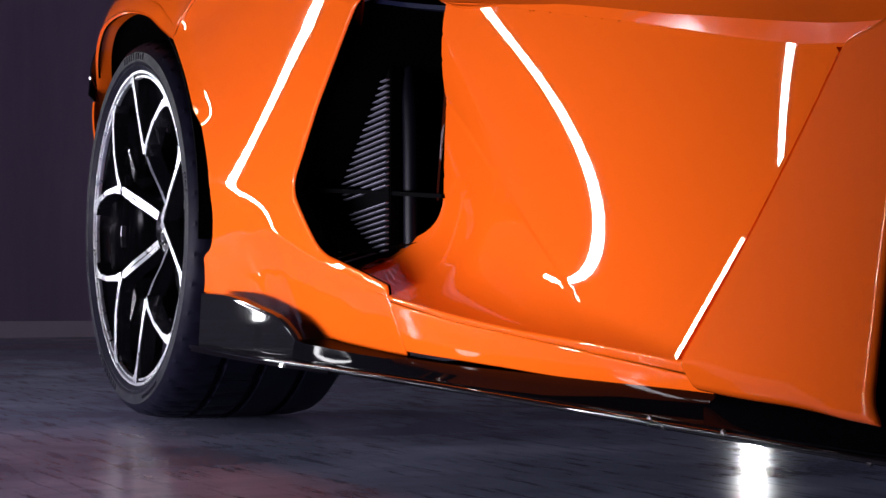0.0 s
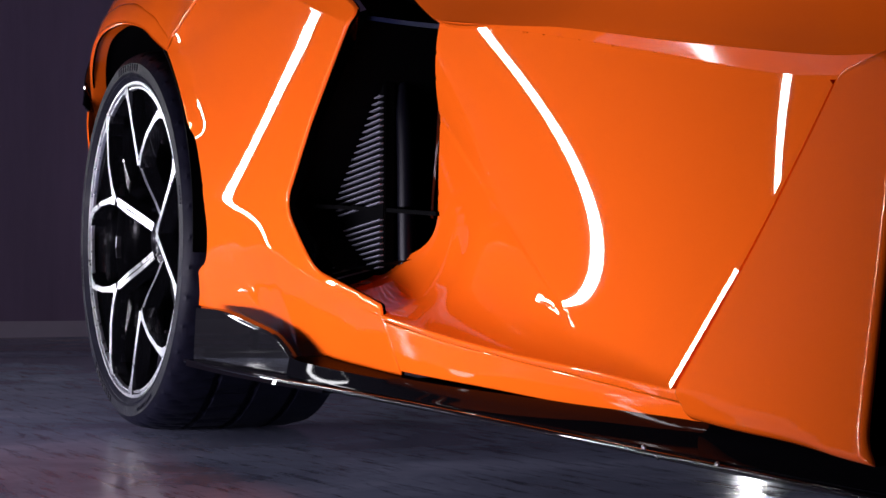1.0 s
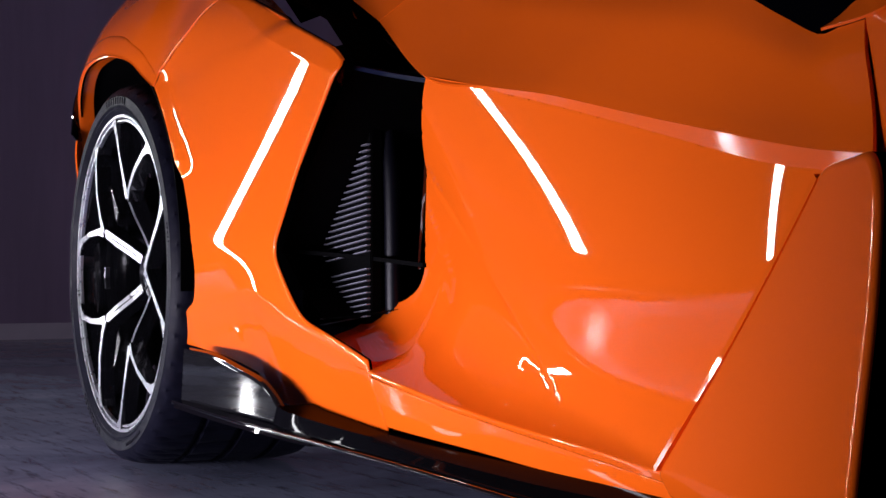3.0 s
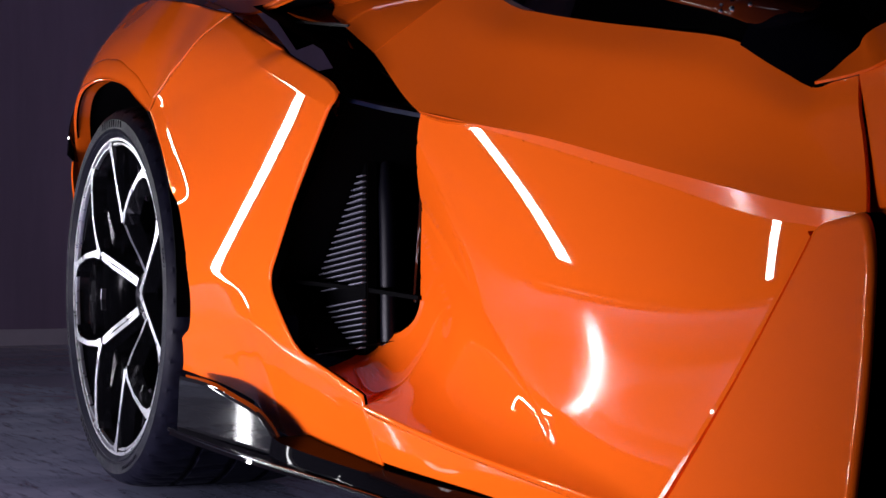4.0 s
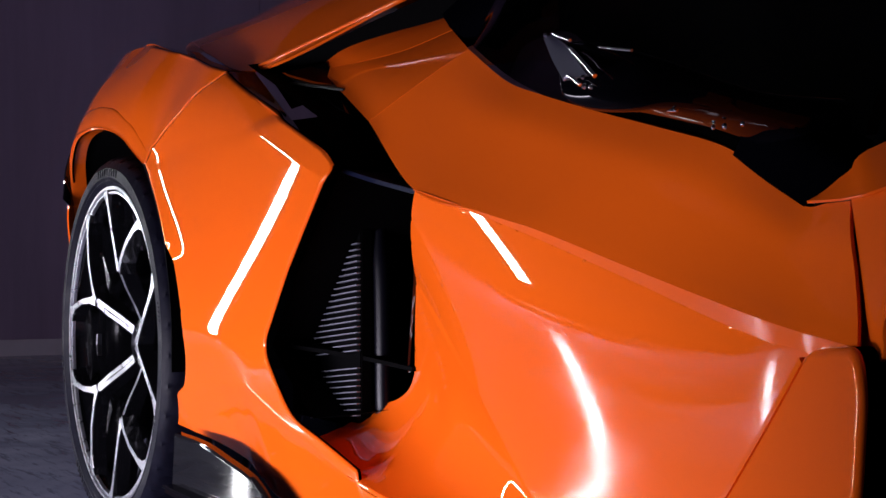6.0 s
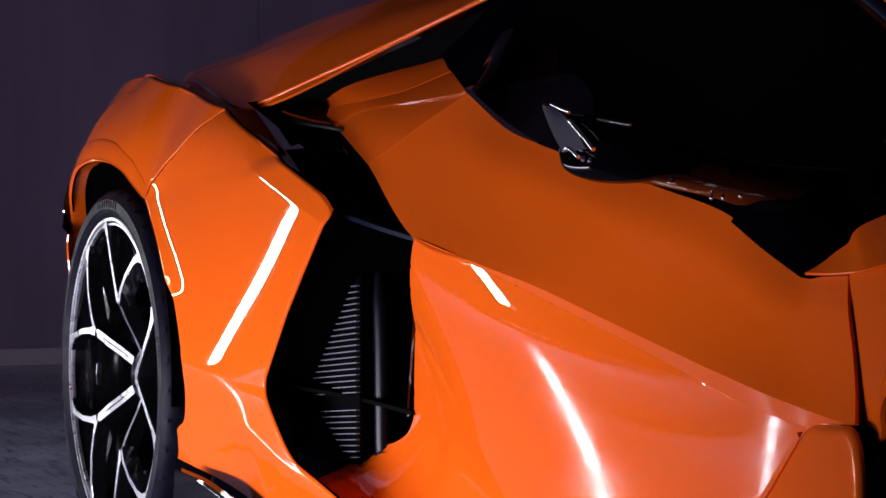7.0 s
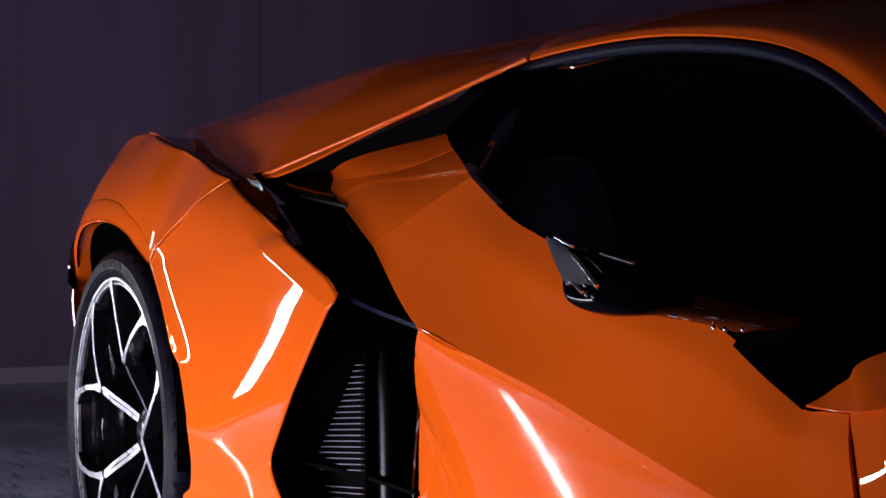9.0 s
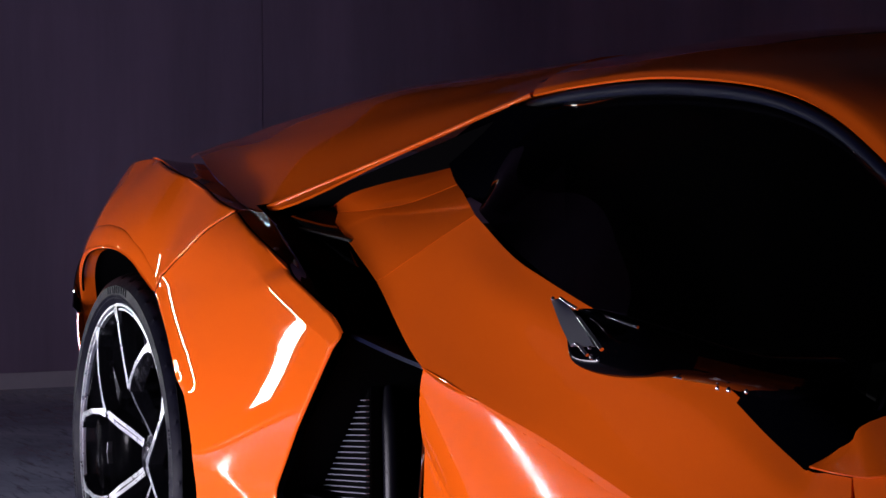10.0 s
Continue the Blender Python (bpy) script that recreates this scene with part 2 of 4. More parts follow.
def inside(q, loop):
    a, b = loop, np.roll(loop, -1, axis=0)
    hit = np.zeros(len(q), bool)
    for i in range(len(a)):
        c = (a[i, 1] > q[:, 1]) != (b[i, 1] > q[:, 1])
        x = a[i, 0] + (q[:, 1] - a[i, 1]) / (b[i, 1] - a[i, 1] + 1e-15) * (b[i, 0] - a[i, 0])
        hit ^= c & (q[:, 0] < x)
    return hit


def panel(name, corners, height, material, parent, axis="y", roll=0.006, depth=0.02, cell=0.016, label="", step=0.012, lines=()):
    """A pressed sheet: an outline, a height over it, a rolled edge and a return flange.
    axis y: outline in (x, z), the height is y and the flange goes inward; axis z: outline in (x, y), the height is z and the flange goes down."""
    from mathutils import geometry
    loop = outline(corners, step)
    k = len(loop)
    tang = np.roll(loop, -1, axis=0) - np.roll(loop, 1, axis=0)
    inward = np.stack([-tang[:, 1], tang[:, 0]], 1) / np.maximum(np.linalg.norm(tang, axis=1), 1e-9)[:, None]
    extra = []
    for f in (0.12, 0.35, 0.65, 1.0):
        q = loop + inward * roll * f
        d, _ = edge_distance(q, loop)
        extra.append(q[inside(q, loop) & (d > roll * f * 0.9)])
    lo, hi = loop.min(0), loop.max(0)
    gx, gy = np.meshgrid(np.arange(lo[0], hi[0], cell), np.arange(lo[1], hi[1], cell))
    g = np.stack([gx.ravel(), gy.ravel()], 1)
    g = g[inside(g, loop)]
    d, _ = edge_distance(g, loop)
    g = g[d > roll + 0.35 * cell]
    # closely spaced rows along the pressed creases
    for curve, start, end in lines:
        xs = np.arange(start, end, 0.006)
        g = g[(np.abs(g[:, 1] - curve(g[:, 0])) > 0.011) | (g[:, 0] < start) | (g[:, 0] > end)]
        for off in (-0.009, -0.0055, -0.003, -0.001, 0.001, 0.003, 0.0055, 0.009):
            q = np.stack([xs, curve(xs) + off], 1)
            q = q[inside(q, loop)]
            d, _ = edge_distance(q, loop)
            extra.append(q[d > roll + 0.001])
    extra.append(g)
    pts = np.concatenate([loop] + extra)
    res = geometry.delaunay_2d_cdt([Vector(p) for p in pts], [(i, (i + 1) % k) for i in range(k)], [], 1, 1e-6)
    v2 = np.array([tuple(p) for p in res[0]])
    d, way = edge_distance(v2, loop)
    t = np.clip(1 - d / roll, 0, 0.985)
    drop = roll * (1 - np.sqrt(1 - t * t))
    slope = -t / np.sqrt(1 - t * t)
    unit = way / np.maximum(d, 1e-9)[:, None]
    for i in np.nonzero(d < 1e-5)[0]:
        unit[i] = inward[int(np.argmin(np.linalg.norm(loop - v2[i], axis=1)))]
    e = 1e-3
    h = height(v2)
    g0 = (height(v2 + (e, 0)) - height(v2 - (e, 0))) / (2 * e) + slope * unit[:, 0] * (1 if axis == "y" else -1)
    g1 = (height(v2 + (0, e)) - height(v2 - (0, e))) / (2 * e) + slope * unit[:, 1] * (1 if axis == "y" else -1)
    if axis == "y":
        co = np.stack([v2[:, 0], h + drop, v2[:, 1]], 1)
        nor = np.stack([g0, -np.ones(len(h)), g1], 1)
    else:
        co = np.stack([v2[:, 0], v2[:, 1], h - drop], 1)
        nor = np.stack([-g0, -g1, np.ones(len(h))], 1)
    nor /= np.linalg.norm(nor, axis=1)[:, None]
    faces = [tuple(f) for f in res[2]]
    co, nor = [tuple(c) for c in co], [tuple(c) for c in nor]
    where = {}
    for i, p in enumerate(v2):
        where[(round(p[0], 5), round(p[1], 5))] = i
    first = len(co)
    ring = []
    for i, p in enumerate(loop):
        j = where.get((round(p[0], 5), round(p[1], 5)))
        if j is None:
            j = int(np.argmin(np.linalg.norm(v2 - p, axis=1)))
        ring.append(j)
    for i, j in enumerate(ring):
        top = co[j]
        low = (top[0], top[1] + depth, top[2]) if axis == "y" else (top[0], top[1], top[2] - depth)
        nn = (-inward[i, 0], 0, -inward[i, 1]) if axis == "y" else (-inward[i, 0], -inward[i, 1], 0)
        co += [top, low]
        nor += [nn, nn]
    for i in range(k):
        a, b = first + 2 * i, first + 2 * ((i + 1) % k)
        faces.append((a, b, b + 1, a + 1))
    me = bpy.data.meshes.new(name)
    me.from_pydata(co, [], faces)
    # faces look along the wanted normals
    me.update()
    va = np.array(nor)
    agree = sum(1 if np.dot(va[list(p.vertices)].mean(0), p.normal) > 0 else -1 for p in me.polygons[:200])
    if agree < 0:
        me.flip_normals()
    for p in me.polygons:
        p.use_smooth = True
    me.normals_split_custom_set_from_vertices([Vector(q).normalized() for q in nor])
    me.materials.append(material)
    ob = new(name, me)
    ob.parent = parent
    if label:
        tagged(ob, label)
    return ob


# ---------- room ----------
def slab(name, lo, hi, material, label, category):
    bm = bmesh.new()
    box(bm, lo, hi)
    return tagged(part(name, bm, material), label, category, kind="structure")


slab("floor", (-5.43, -6.2, -0.2), (7.0, 7.2, 0.0), FLOOR, "scuffed polished grey concrete studio floor", "floor")
slab("wall_west", (-5.43, -6.0, 0.0), (-5.19, 7.0, 3.6), WALL, "dull purple-grey painted studio wall", "wall")
slab("wall_east", (6.8, -6.0, 0.0), (7.0, 7.0, 3.6), DARK_WALL, "dark painted studio wall", "wall")
slab("wall_south", (-5.19, -6.2, 0.0), (6.8, -6.0, 3.6), DARK_WALL, "dark painted studio wall", "wall")
slab("wall_north", (-5.19, 7.0, 0.0), (6.8, 7.2, 3.6), DARK_WALL, "dark painted studio wall", "wall")
slab("ceiling", (-5.43, -6.2, 3.6), (7.0, 7.2, 3.8), DARK_WALL, "dark studio ceiling", "ceiling")
# narrow upright joint cover on the wall
tagged(part("trim", bevelled_box((-5.19, 2.225, 0.073), (-5.182, 2.249, 3.59), 0.002), WALL), "narrow painted joint strip on the studio wall", "trim", kind="structure")
skirt_bm = bevelled_box((-5.19, -5.99, 0.0), (-5.172, 6.99, 0.073), 0.004)
tagged(part("baseboard", skirt_bm, SKIRTING), "pale pinkish-grey baseboard along the studio wall", "baseboard", kind="structure")

# ---------- the car ----------
# x: forwards along the car, 0 at the rear axle; y: inwards from the rear rim's face; z: up
car = thing("sports_car", "bright orange low sports car parked on the studio floor", "car", (1.2, 1.0, 0.0))


def under_car(ob):
    """Parts keep world coordinates under the car's Empty."""
    ob.parent = car
    ob.matrix_parent_inverse = Matrix.Translation((-1.2, -1.0, 0.0))
    return ob


def body(name, bm, material, label=""):
    return under_car(part(name, bm, material, None, label))


def body_panel(name, corners, surface, material=None, label="", **kw):
    return under_car(panel(name, corners, surface, material or PAINT, car, label=label, **kw))


def bar(path, widths, depth, face, side, out=(0, -1, 0)):
    """A flat-faced bar along a path: its face looks along out, its flanks go back by depth."""
    o = Vector(out)
    p = [Vector(q) for q in path]
    bm = bmesh.new()
    rows = []
    for i, q in enumerate(p):
        d = (p[min(i + 1, len(p) - 1)] - p[max(i - 1, 0)]).normalized()
        s = d.cross(o).normalized()
        w = widths[i] / 2
        c = 0.0012
        rows.append([bm.verts.new(q + s * x - o * y) for x, y in ((-w - 0.002, depth), (-w, c), (-w + c, 0), (w - c, 0), (w, c), (w + 0.002, depth))])
    for i in range(len(rows) - 1):
        a, b = rows[i], rows[i + 1]
        for j in range(5):
            f = bm.faces.new((a[j], a[j + 1], b[j + 1], b[j]))
            f.material_index = 0 if j == 2 else 1
    for r in (rows[0], rows[-1]):
        f = bm.faces.new(r)
        f.material_index = 1
    bmesh.ops.recalc_face_normals(bm, faces=bm.faces[:])
    return bm


def two_tone(name, bm, face, side, parent, label=""):
    ob = part(name, bm, face, parent, label)
    ob.data.materials.append(side)
    return ob


def soft_max(a, b, s):
    return s * np.logaddexp(a / s, b / s)


# rear wing side, from the wheel arch to the air intake
TOP_ROLL = power_sheet(0.7, 0.5, 0.3, [(0, 0, -0.02297), (0, 1, -0.00245), (0, 2, 0.06647), (0, 3, -0.04712), (0, 4, -0.09036), (0, 5, 0.11943), (1, 0, 0.0051), (1, 1, -0.04898),
                                     (1, 2, 0.00229), (1, 3, 0.09155), (1, 4, -0.0195), (1, 5, 0.00354), (2, 0, 0.0087), (2, 1, 0.00071), (2, 2, -0.01024), (2, 3, -0.01158),
                                     (2, 4, 0.02262), (3, 0, -0.00011), (3, 1, 0.00131), (3, 2, 0.00205), (3, 3, -0.00291), (4, 0, 7e-05), (4, 1, -0.00023), (4, 2, -0.00014)])
FLANK = power_sheet(0.7, 0.5, 0.3, [(0, 0, -0.01535), (0, 1, 0.00119), (0, 2, 0.0169), (0, 3, -0.0069), (0, 4, -0.01575), (0, 5, 0.00179), (1, 0, 0.0077), (1, 1, -0.0233), (1, 2, -0.00178), (1, 3,
                                    0.02613), (1, 4, 0.03913), (2, 0, 0.00334), (2, 1, 0.00285), (2, 2, -0.00313), (2, 3, -0.00205), (3, 0, -0.00089), (3, 1, 0.00335), (3, 2, -0.02094), (4, 0, -0.00304),
                                    (4, 1, 0.0047), (5, 0, 0.00215)])


def eased(xs, ys):
    """A smooth curve y(x) through a few knots."""
    c = spline(list(zip(xs, ys)), 160)
    return lambda x: np.interp(x, c[:, 0], c[:, 1])


CREASE = eased([0.30, 0.40, 0.50, 0.60, 0.68, 0.727, 0.78, 0.84, 0.896, 1.047, 1.19, 1.30], [0.300, 0.305, 0.315, 0.328, 0.339, 0.343, 0.333, 0.315, 0.299, 0.267, 0.241, 0.222])
ARCH_X = eased([0.20, 0.36, 0.44, 0.508, 0.584, 0.645, 0.706, 0.80], [0.505, 0.505, 0.485, 0.448, 0.382, 0.31, 0.262, 0.20])


def step(x, a, b):
    t = np.clip((x - a) / (b - a), 0, 1)
    return t * t * (3 - 2 * t)


def soft_plus(d, s):
    return s * np.logaddexp(0, d / s)


def FENDER(q):
    """The wing's flank, rolled over at its top, leaning in below its waist and folded inwards below a crease that falls towards the sill."""
    q = np.atleast_2d(q)
    x, z = q[:, 0], q[:, 1]
    late = 0.05 * step(x, 0.70, 0.90)
    up = step(z, 0.685 + late, 0.735 + late)
    ahead = np.maximum(x, 0.43 - 0.9 * np.maximum(0.0, z - 0.36))
    # the flank runs on straight above its upper third
    high = np.full_like(x, 0.64)
    rise = (FLANK(np.stack([ahead, high], 1)) - FLANK(np.stack([ahead, high - 0.004], 1))) / 0.004
    flat = FLANK(np.stack([ahead, np.clip(z, 0.405, 0.64)], 1)) + np.minimum(rise, 0.2) * np.maximum(z - 0.64, 0.0)
    y = (1 - up) * flat + up * TOP_ROLL(np.stack([x, np.maximum(z, 0.6)], 1))
    flare = np.maximum(0.0, 0.07 - 0.8 * (x - ARCH_X(z)))
    y = y - 1.8 * flare ** 2 * step(z, 0.522, 0.56) * (1 - step(z, 0.70, 0.76))
    y = y + 0.38 * step(x, 0.60, 0.90) * soft_plus(z - 0.680 + 0.29 * (x - 0.975), 0.0006)
    lean = 0.03 + 0.10 * (1 - step(x, 0.62, 0.78))
    y = y + lean * soft_plus(0.412 - 0.107 * (x - 0.584) - z, 0.004)
    y = y + 0.28 * soft_plus(CREASE(x) - z, 0.0020 + 0.007 * (1 - step(x, 0.58, 0.66)))
    return y


body_panel("rear_wing", [(0.251, 0.695, 0.004), (0.262, 0.722, 0.006), (0.417, 0.774, 0.02), (0.540, 0.839, 0.006), (0.70, 0.793, 0.08), (0.84, 0.754, 0.08), (0.956, 0.720, 0.05), (1.044, 0.693, 0.03), (1.090, 0.669, 0.02), (0.93, 0.52, 0.01), (0.826, 0.405, 0.03),
                         (0.872, 0.355, 0.05), (0.93, 0.306, 0.08), (1.05, 0.283, 0.05), (1.183, 0.258, 0.006), (1.20, 0.162, 0.01), (0.90, 0.162, 0.02), (0.72, 0.165, 0.02), (0.655, 0.188, 0.02), (0.635, 0.206, 0.02), (0.579, 0.219, 0.03), (0.506, 0.230, 0.03), (0.403, 0.239, 0.02), (0.345, 0.242, 0.008),
                         (0.374, 0.260, 0.02), (0.406, 0.290, 0.008), (0.414, 0.303, 0.006), (0.461, 0.321, 0.012), (0.474, 0.338, 0.02), (0.488, 0.373, 0.05), (0.485, 0.440, 0.1), (0.448, 0.508, 0.1), (0.382, 0.584, 0.1), (0.310, 0.645, 0.1)],
           FENDER, roll=0.004, cell=0.0065, depth=0.004, lines=[(lambda x: 0.680 - 0.29 * (x - 0.975), 0.80, 1.03), (CREASE, 0.43, 1.18), (lambda x: 0.412 - 0.107 * (x - 0.584), 0.52, 0.80)])

# haunch over the rear wheel
SHUT = [(0.25, 0.70), (0.262, 0.722), (0.33, 0.747), (0.417, 0.774), (0.48, 0.807), (0.540, 0.839)]
HAUNCH = sheet_spline([(x, z, float(FENDER([[x, z]])[0])) for x, z in SHUT] + [(0.10, 0.76, -0.020), (-0.06, 0.80, -0.020), (-0.20, 0.78, -0.006), (-0.30, 0.70, 0.010), (-0.42, 0.62, 0.075),
                       (-0.12, 0.94, 0.105), (0.20, 0.895, 0.066), (0.15, 0.83, 0.012), (-0.15, 0.87, 0.032), (-0.36, 0.86, 0.088), (-0.55, 0.80, 0.19)])
ARCH = [(0.185, 0.721, 0.05), (0.14, 0.743, 0.05), (0.083, 0.759, 0.05), (0.02, 0.768, 0.05), (-0.04, 0.767, 0.05), (-0.139, 0.752, 0.05), (-0.235, 0.712, 0.05), (-0.318, 0.650, 0.05), (-0.381, 0.570, 0.05)]
body_panel("rear_haunch", [(0.2475, 0.6945, 0.003)] + ARCH + [(-0.44, 0.50, 0.02), (-0.60, 0.50, 0.02), (-0.66, 0.80, 0.1), (-0.45, 0.925, 0.1), (-0.12, 0.945, 0.1), (0.20, 0.90, 0.2), (0.5375, 0.842, 0.004), (0.414, 0.7755, 0.02), (0.2585, 0.7235, 0.006)],
           HAUNCH, roll=0.004, cell=0.012, depth=0.004)


def side_y(x, z):
    """The side's height at a point of the wing or the haunch."""
    return float((FENDER if x > 0.27 else HAUNCH)(np.array([[x, z]]))[0])


# flared lip round the arch
FLARE_IN = [(0.2445, 0.697), (0.185, 0.722), (0.14, 0.744), (0.083, 0.760), (0.02, 0.769), (-0.04, 0.768), (-0.139, 0.753), (-0.235, 0.713), (-0.31, 0.65), (-0.37, 0.57)]
FLARE_OUT = [(0.2465, 0.716), (0.200, 0.745), (0.152, 0.772), (0.071, 0.800), (0.0, 0.811), (-0.06, 0.812), (-0.150, 0.803), (-0.24, 0.760), (-0.32, 0.69), (-0.40, 0.60)]
rows = []
for f, lift in ((0.0, 0.0005), (0.10, 0.002), (0.4, 0.003), (0.75, 0.0028), (0.95, 0.001), (1.0, -0.004)):
    rows.append([(a[0] + (b[0] - a[0]) * f, side_y(a[0] + (b[0] - a[0]) * f, a[1] + (b[1] - a[1]) * f) - lift * min(1.0, 0.02 + 0.25 * k), a[1] + (b[1] - a[1]) * f) for k, (a, b) in enumerate(zip(FLARE_IN, FLARE_OUT))])
rows.insert(0, [(x, y + 0.03, z) for x, y, z in rows[0]])
body("arch_flare", loft(rows, 5, 3), PAINT)

# top facet of the haunch and the buttress up to the roof
body("haunch_top", loft([[(-0.45, side_y(-0.45, 0.92) + 0.002, 0.923), (-0.12, side_y(-0.12, 0.94) + 0.002, 0.943), (0.20, side_y(0.20, 0.895) + 0.002, 0.898), (0.537, side_y(0.537, 0.838) + 0.002, 0.841)],
                         [(-0.43, 0.20, 0.925), (-0.11, 0.15, 0.935), (0.20, 0.100, 0.890), (0.510, 0.072, 0.843)],
                         [(-0.40, 0.28, 0.925), (-0.10, 0.20, 0.930), (0.20, 0.135, 0.885), (0.480, 0.110, 0.8475)]], 8, 3, 0.004), PAINT)
# return face of the wing towards the intake
RETURN = ((0.541, 0.8385), (0.70, 0.7925), (0.84, 0.7535), (0.956, 0.7195), (1.044, 0.6925), (1.084, 0.672))
INNER = ((0.479, 0.847), (0.564, 0.803), (0.648, 0.758), (0.720, 0.718), (0.778, 0.681), (0.823, 0.649))
EDGE_IN = [(x, float(FENDER([[x, z - 0.003]])[0]) + 0.0045, z) for x, z in RETURN]
INNER_IN = [(x, 0.11, z) for x, z in INNER]
body("wing_return", loft([EDGE_IN, [tuple((np.array(a) + np.array(b)) / 2) for a, b in zip(EDGE_IN, INNER_IN)], INNER_IN, [(x - 0.02, y + 0.02, z - 0.05) for x, y, z in INNER_IN]], 6, 4, 0.003), PAINT)
body("buttress", loft([[(-0.42, 0.28, 0.950), (-0.10, 0.19, 0.950), (0.22, 0.118, 0.898), (0.60, 0.072, 0.842), (0.82, 0.21, 0.932), (1.03, 0.332, 1.018)],
                       [(-0.42, 0.36, 0.972), (-0.10, 0.27, 0.980), (0.20, 0.22, 0.972), (0.52, 0.24, 0.985), (0.76, 0.32, 1.016), (0.99, 0.41, 1.050)],
                       [(-0.42, 0.50, 0.985), (-0.10, 0.42, 1.008), (0.18, 0.42, 1.038), (0.45, 0.45, 1.066), (0.68, 0.50, 1.076), (0.92, 0.56, 1.090)],
                       [(-0.42, 1.0, 0.96), (-0.10, 1.0, 0.99), (0.18, 1.0, 1.01), (0.45, 1.0, 1.03), (0.68, 1.0, 1.06), (0.92, 1.0, 1.10)]], 8, 6, 0.004), PAINT)
# rounded edge of the buttress; black sheet put in as the shade of the recess under it
body("buttress_edge", tube_along(spline([(0.595, 0.075, 0.847), (0.82, 0.212, 0.934), (0.96, 0.295, 0.990), (1.03, 0.334, 1.016)], 6), 0.0042, 8), PAINT)
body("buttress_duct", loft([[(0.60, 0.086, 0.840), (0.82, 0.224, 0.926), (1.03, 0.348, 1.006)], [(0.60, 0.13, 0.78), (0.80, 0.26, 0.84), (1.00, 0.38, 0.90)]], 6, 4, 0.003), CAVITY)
# hollow door skin below the crease
DOOR = power_sheet(1.7, 0.45, 0.4, [(0, 0, 0.02149), (0, 1, -0.02709), (0, 2, 0.01074), (0, 3, 0.02859), (0, 4, -0.01339), (0, 5, 0.10631), (1, 0, -0.03457), (1, 1, 0.02841), (1, 2, 0.02749), (1, 3,
                                    -0.06693), (1, 4, -0.04228), (2, 0, 0.00201), (2, 1, -0.01032), (2, 2, -0.02312), (2, 3, 0.02762), (3, 0, -0.00601), (3, 1, 0.0091), (3, 2, 0.00821), (4, 0, 0.00648), (4,
                                    1, -0.01086), (5, 0, -0.00118)])


SILL_Z = eased([1.00, 1.10, 1.188, 1.36, 1.543, 1.758, 1.927, 2.05], [0.27, 0.254, 0.243, 0.224, 0.208, 0.195, 0.183, 0.176])
SHELF = eased([0.95, 1.06, 1.19, 1.30, 1.475, 1.55, 1.70, 1.85, 1.985, 2.15], [0.162, 0.141, 0.119, 0.095, 0.071, 0.0635, 0.056, 0.049, 0.037, 0.024])


def LEDGE(q):
    """Nearly level behind the sill's edge, then curving up into the door."""
    return SHELF(q[:, 0]) * (1 - np.exp(-np.maximum(q[:, 1] - SILL_Z(q[:, 0]), -0.01) / 0.034)) - 0.006


# plane of the facet that leads air to the intake: it leaves the hollow along a slanting line
LEAD = (0.0807, -0.202, -0.184)


def DOOR_SIDE(q):
    """Hollow skin, the facet beside the intake, the ledge below and the rounded sill edge in one pressing."""
    q = np.atleast_2d(q)
    x, z = q[:, 0], q[:, 1]
    floor_z = np.minimum(0.31 - 0.30 * (x - 1.30), 0.33)
    hollow = DOOR(np.stack([x, np.maximum(z, floor_z)], 1))
    lead = LEAD[0] + LEAD[1] * (x - 1.25) + LEAD[2] * (z - 0.45)
    w = step(x - 1.25 - 1.65 * (0.473 - z), -0.012, 0.012)
    y = (1 - w) * lead + w * hollow
    y = -soft_max(-y, -LEDGE(q), 0.0035)
    return soft_max(y, -0.0075 + 0.45 * (SILL_Z(x) - z), 0.0009) + 0.010 * (1 - step(x, 1.03, 1.178)) * (1 - step(z, 0.27, 0.40))


def door_y(x, z):
    return float(DOOR_SIDE(np.array([[x, z]]))[0])


# shoulder: from the crease up to the side window, in three pressings
C0 = [(0.616, 0.156, 0.862), (0.71, 0.172, 0.873), (0.775, 0.230, 0.902), (0.783, 0.300, 0.940)]
C1 = [(0.690, 0.143, 0.838), (0.80, 0.164, 0.842), (0.885, 0.200, 0.854), (0.949, 0.252, 0.882)]
C2 = [(1.004, 0.091, 0.738), (1.045, 0.118, 0.768), (1.085, 0.152, 0.802), (1.128, 0.190, 0.837)]


def gap(a, b, f):
    return [tuple(np.array(p) + (np.array(q) - np.array(p)) * f) for p, q in zip(a, b)]


body("buttress_fillet", loft([C0, [(0.66, 0.190, 0.868), (0.78, 0.250, 0.894), (0.86, 0.320, 0.922), (0.90, 0.350, 0.956)], [(0.66, 0.150, 0.866), (0.78, 0.225, 0.908), (0.89, 0.292, 0.950), (0.99, 0.340, 0.992)]], 6, 5, 0.003), PAINT)
MID01, MID12 = gap(C0, C1, 0.5), gap(C1, C2, 0.5)
body("shoulder_rear", loft([C0, MID01, gap(C0, C1, 0.98)], 6, 6, 0.004, True), PAINT)
body("shoulder_middle", loft([C1, MID12, gap(C1, C2, 0.992)], 6, 8, 0.004, True), PAINT)
EDGE = [(x, door_y(x, z), z) for x, z in ((1.268, 0.634), (1.47, 0.603), (1.66, 0.571), (1.88, 0.531), (2.045, 0.500), (2.143, 0.484), (2.218, 0.476))]
EDGE.append((2.305, EDGE[-1][1] - 0.010, 0.467))
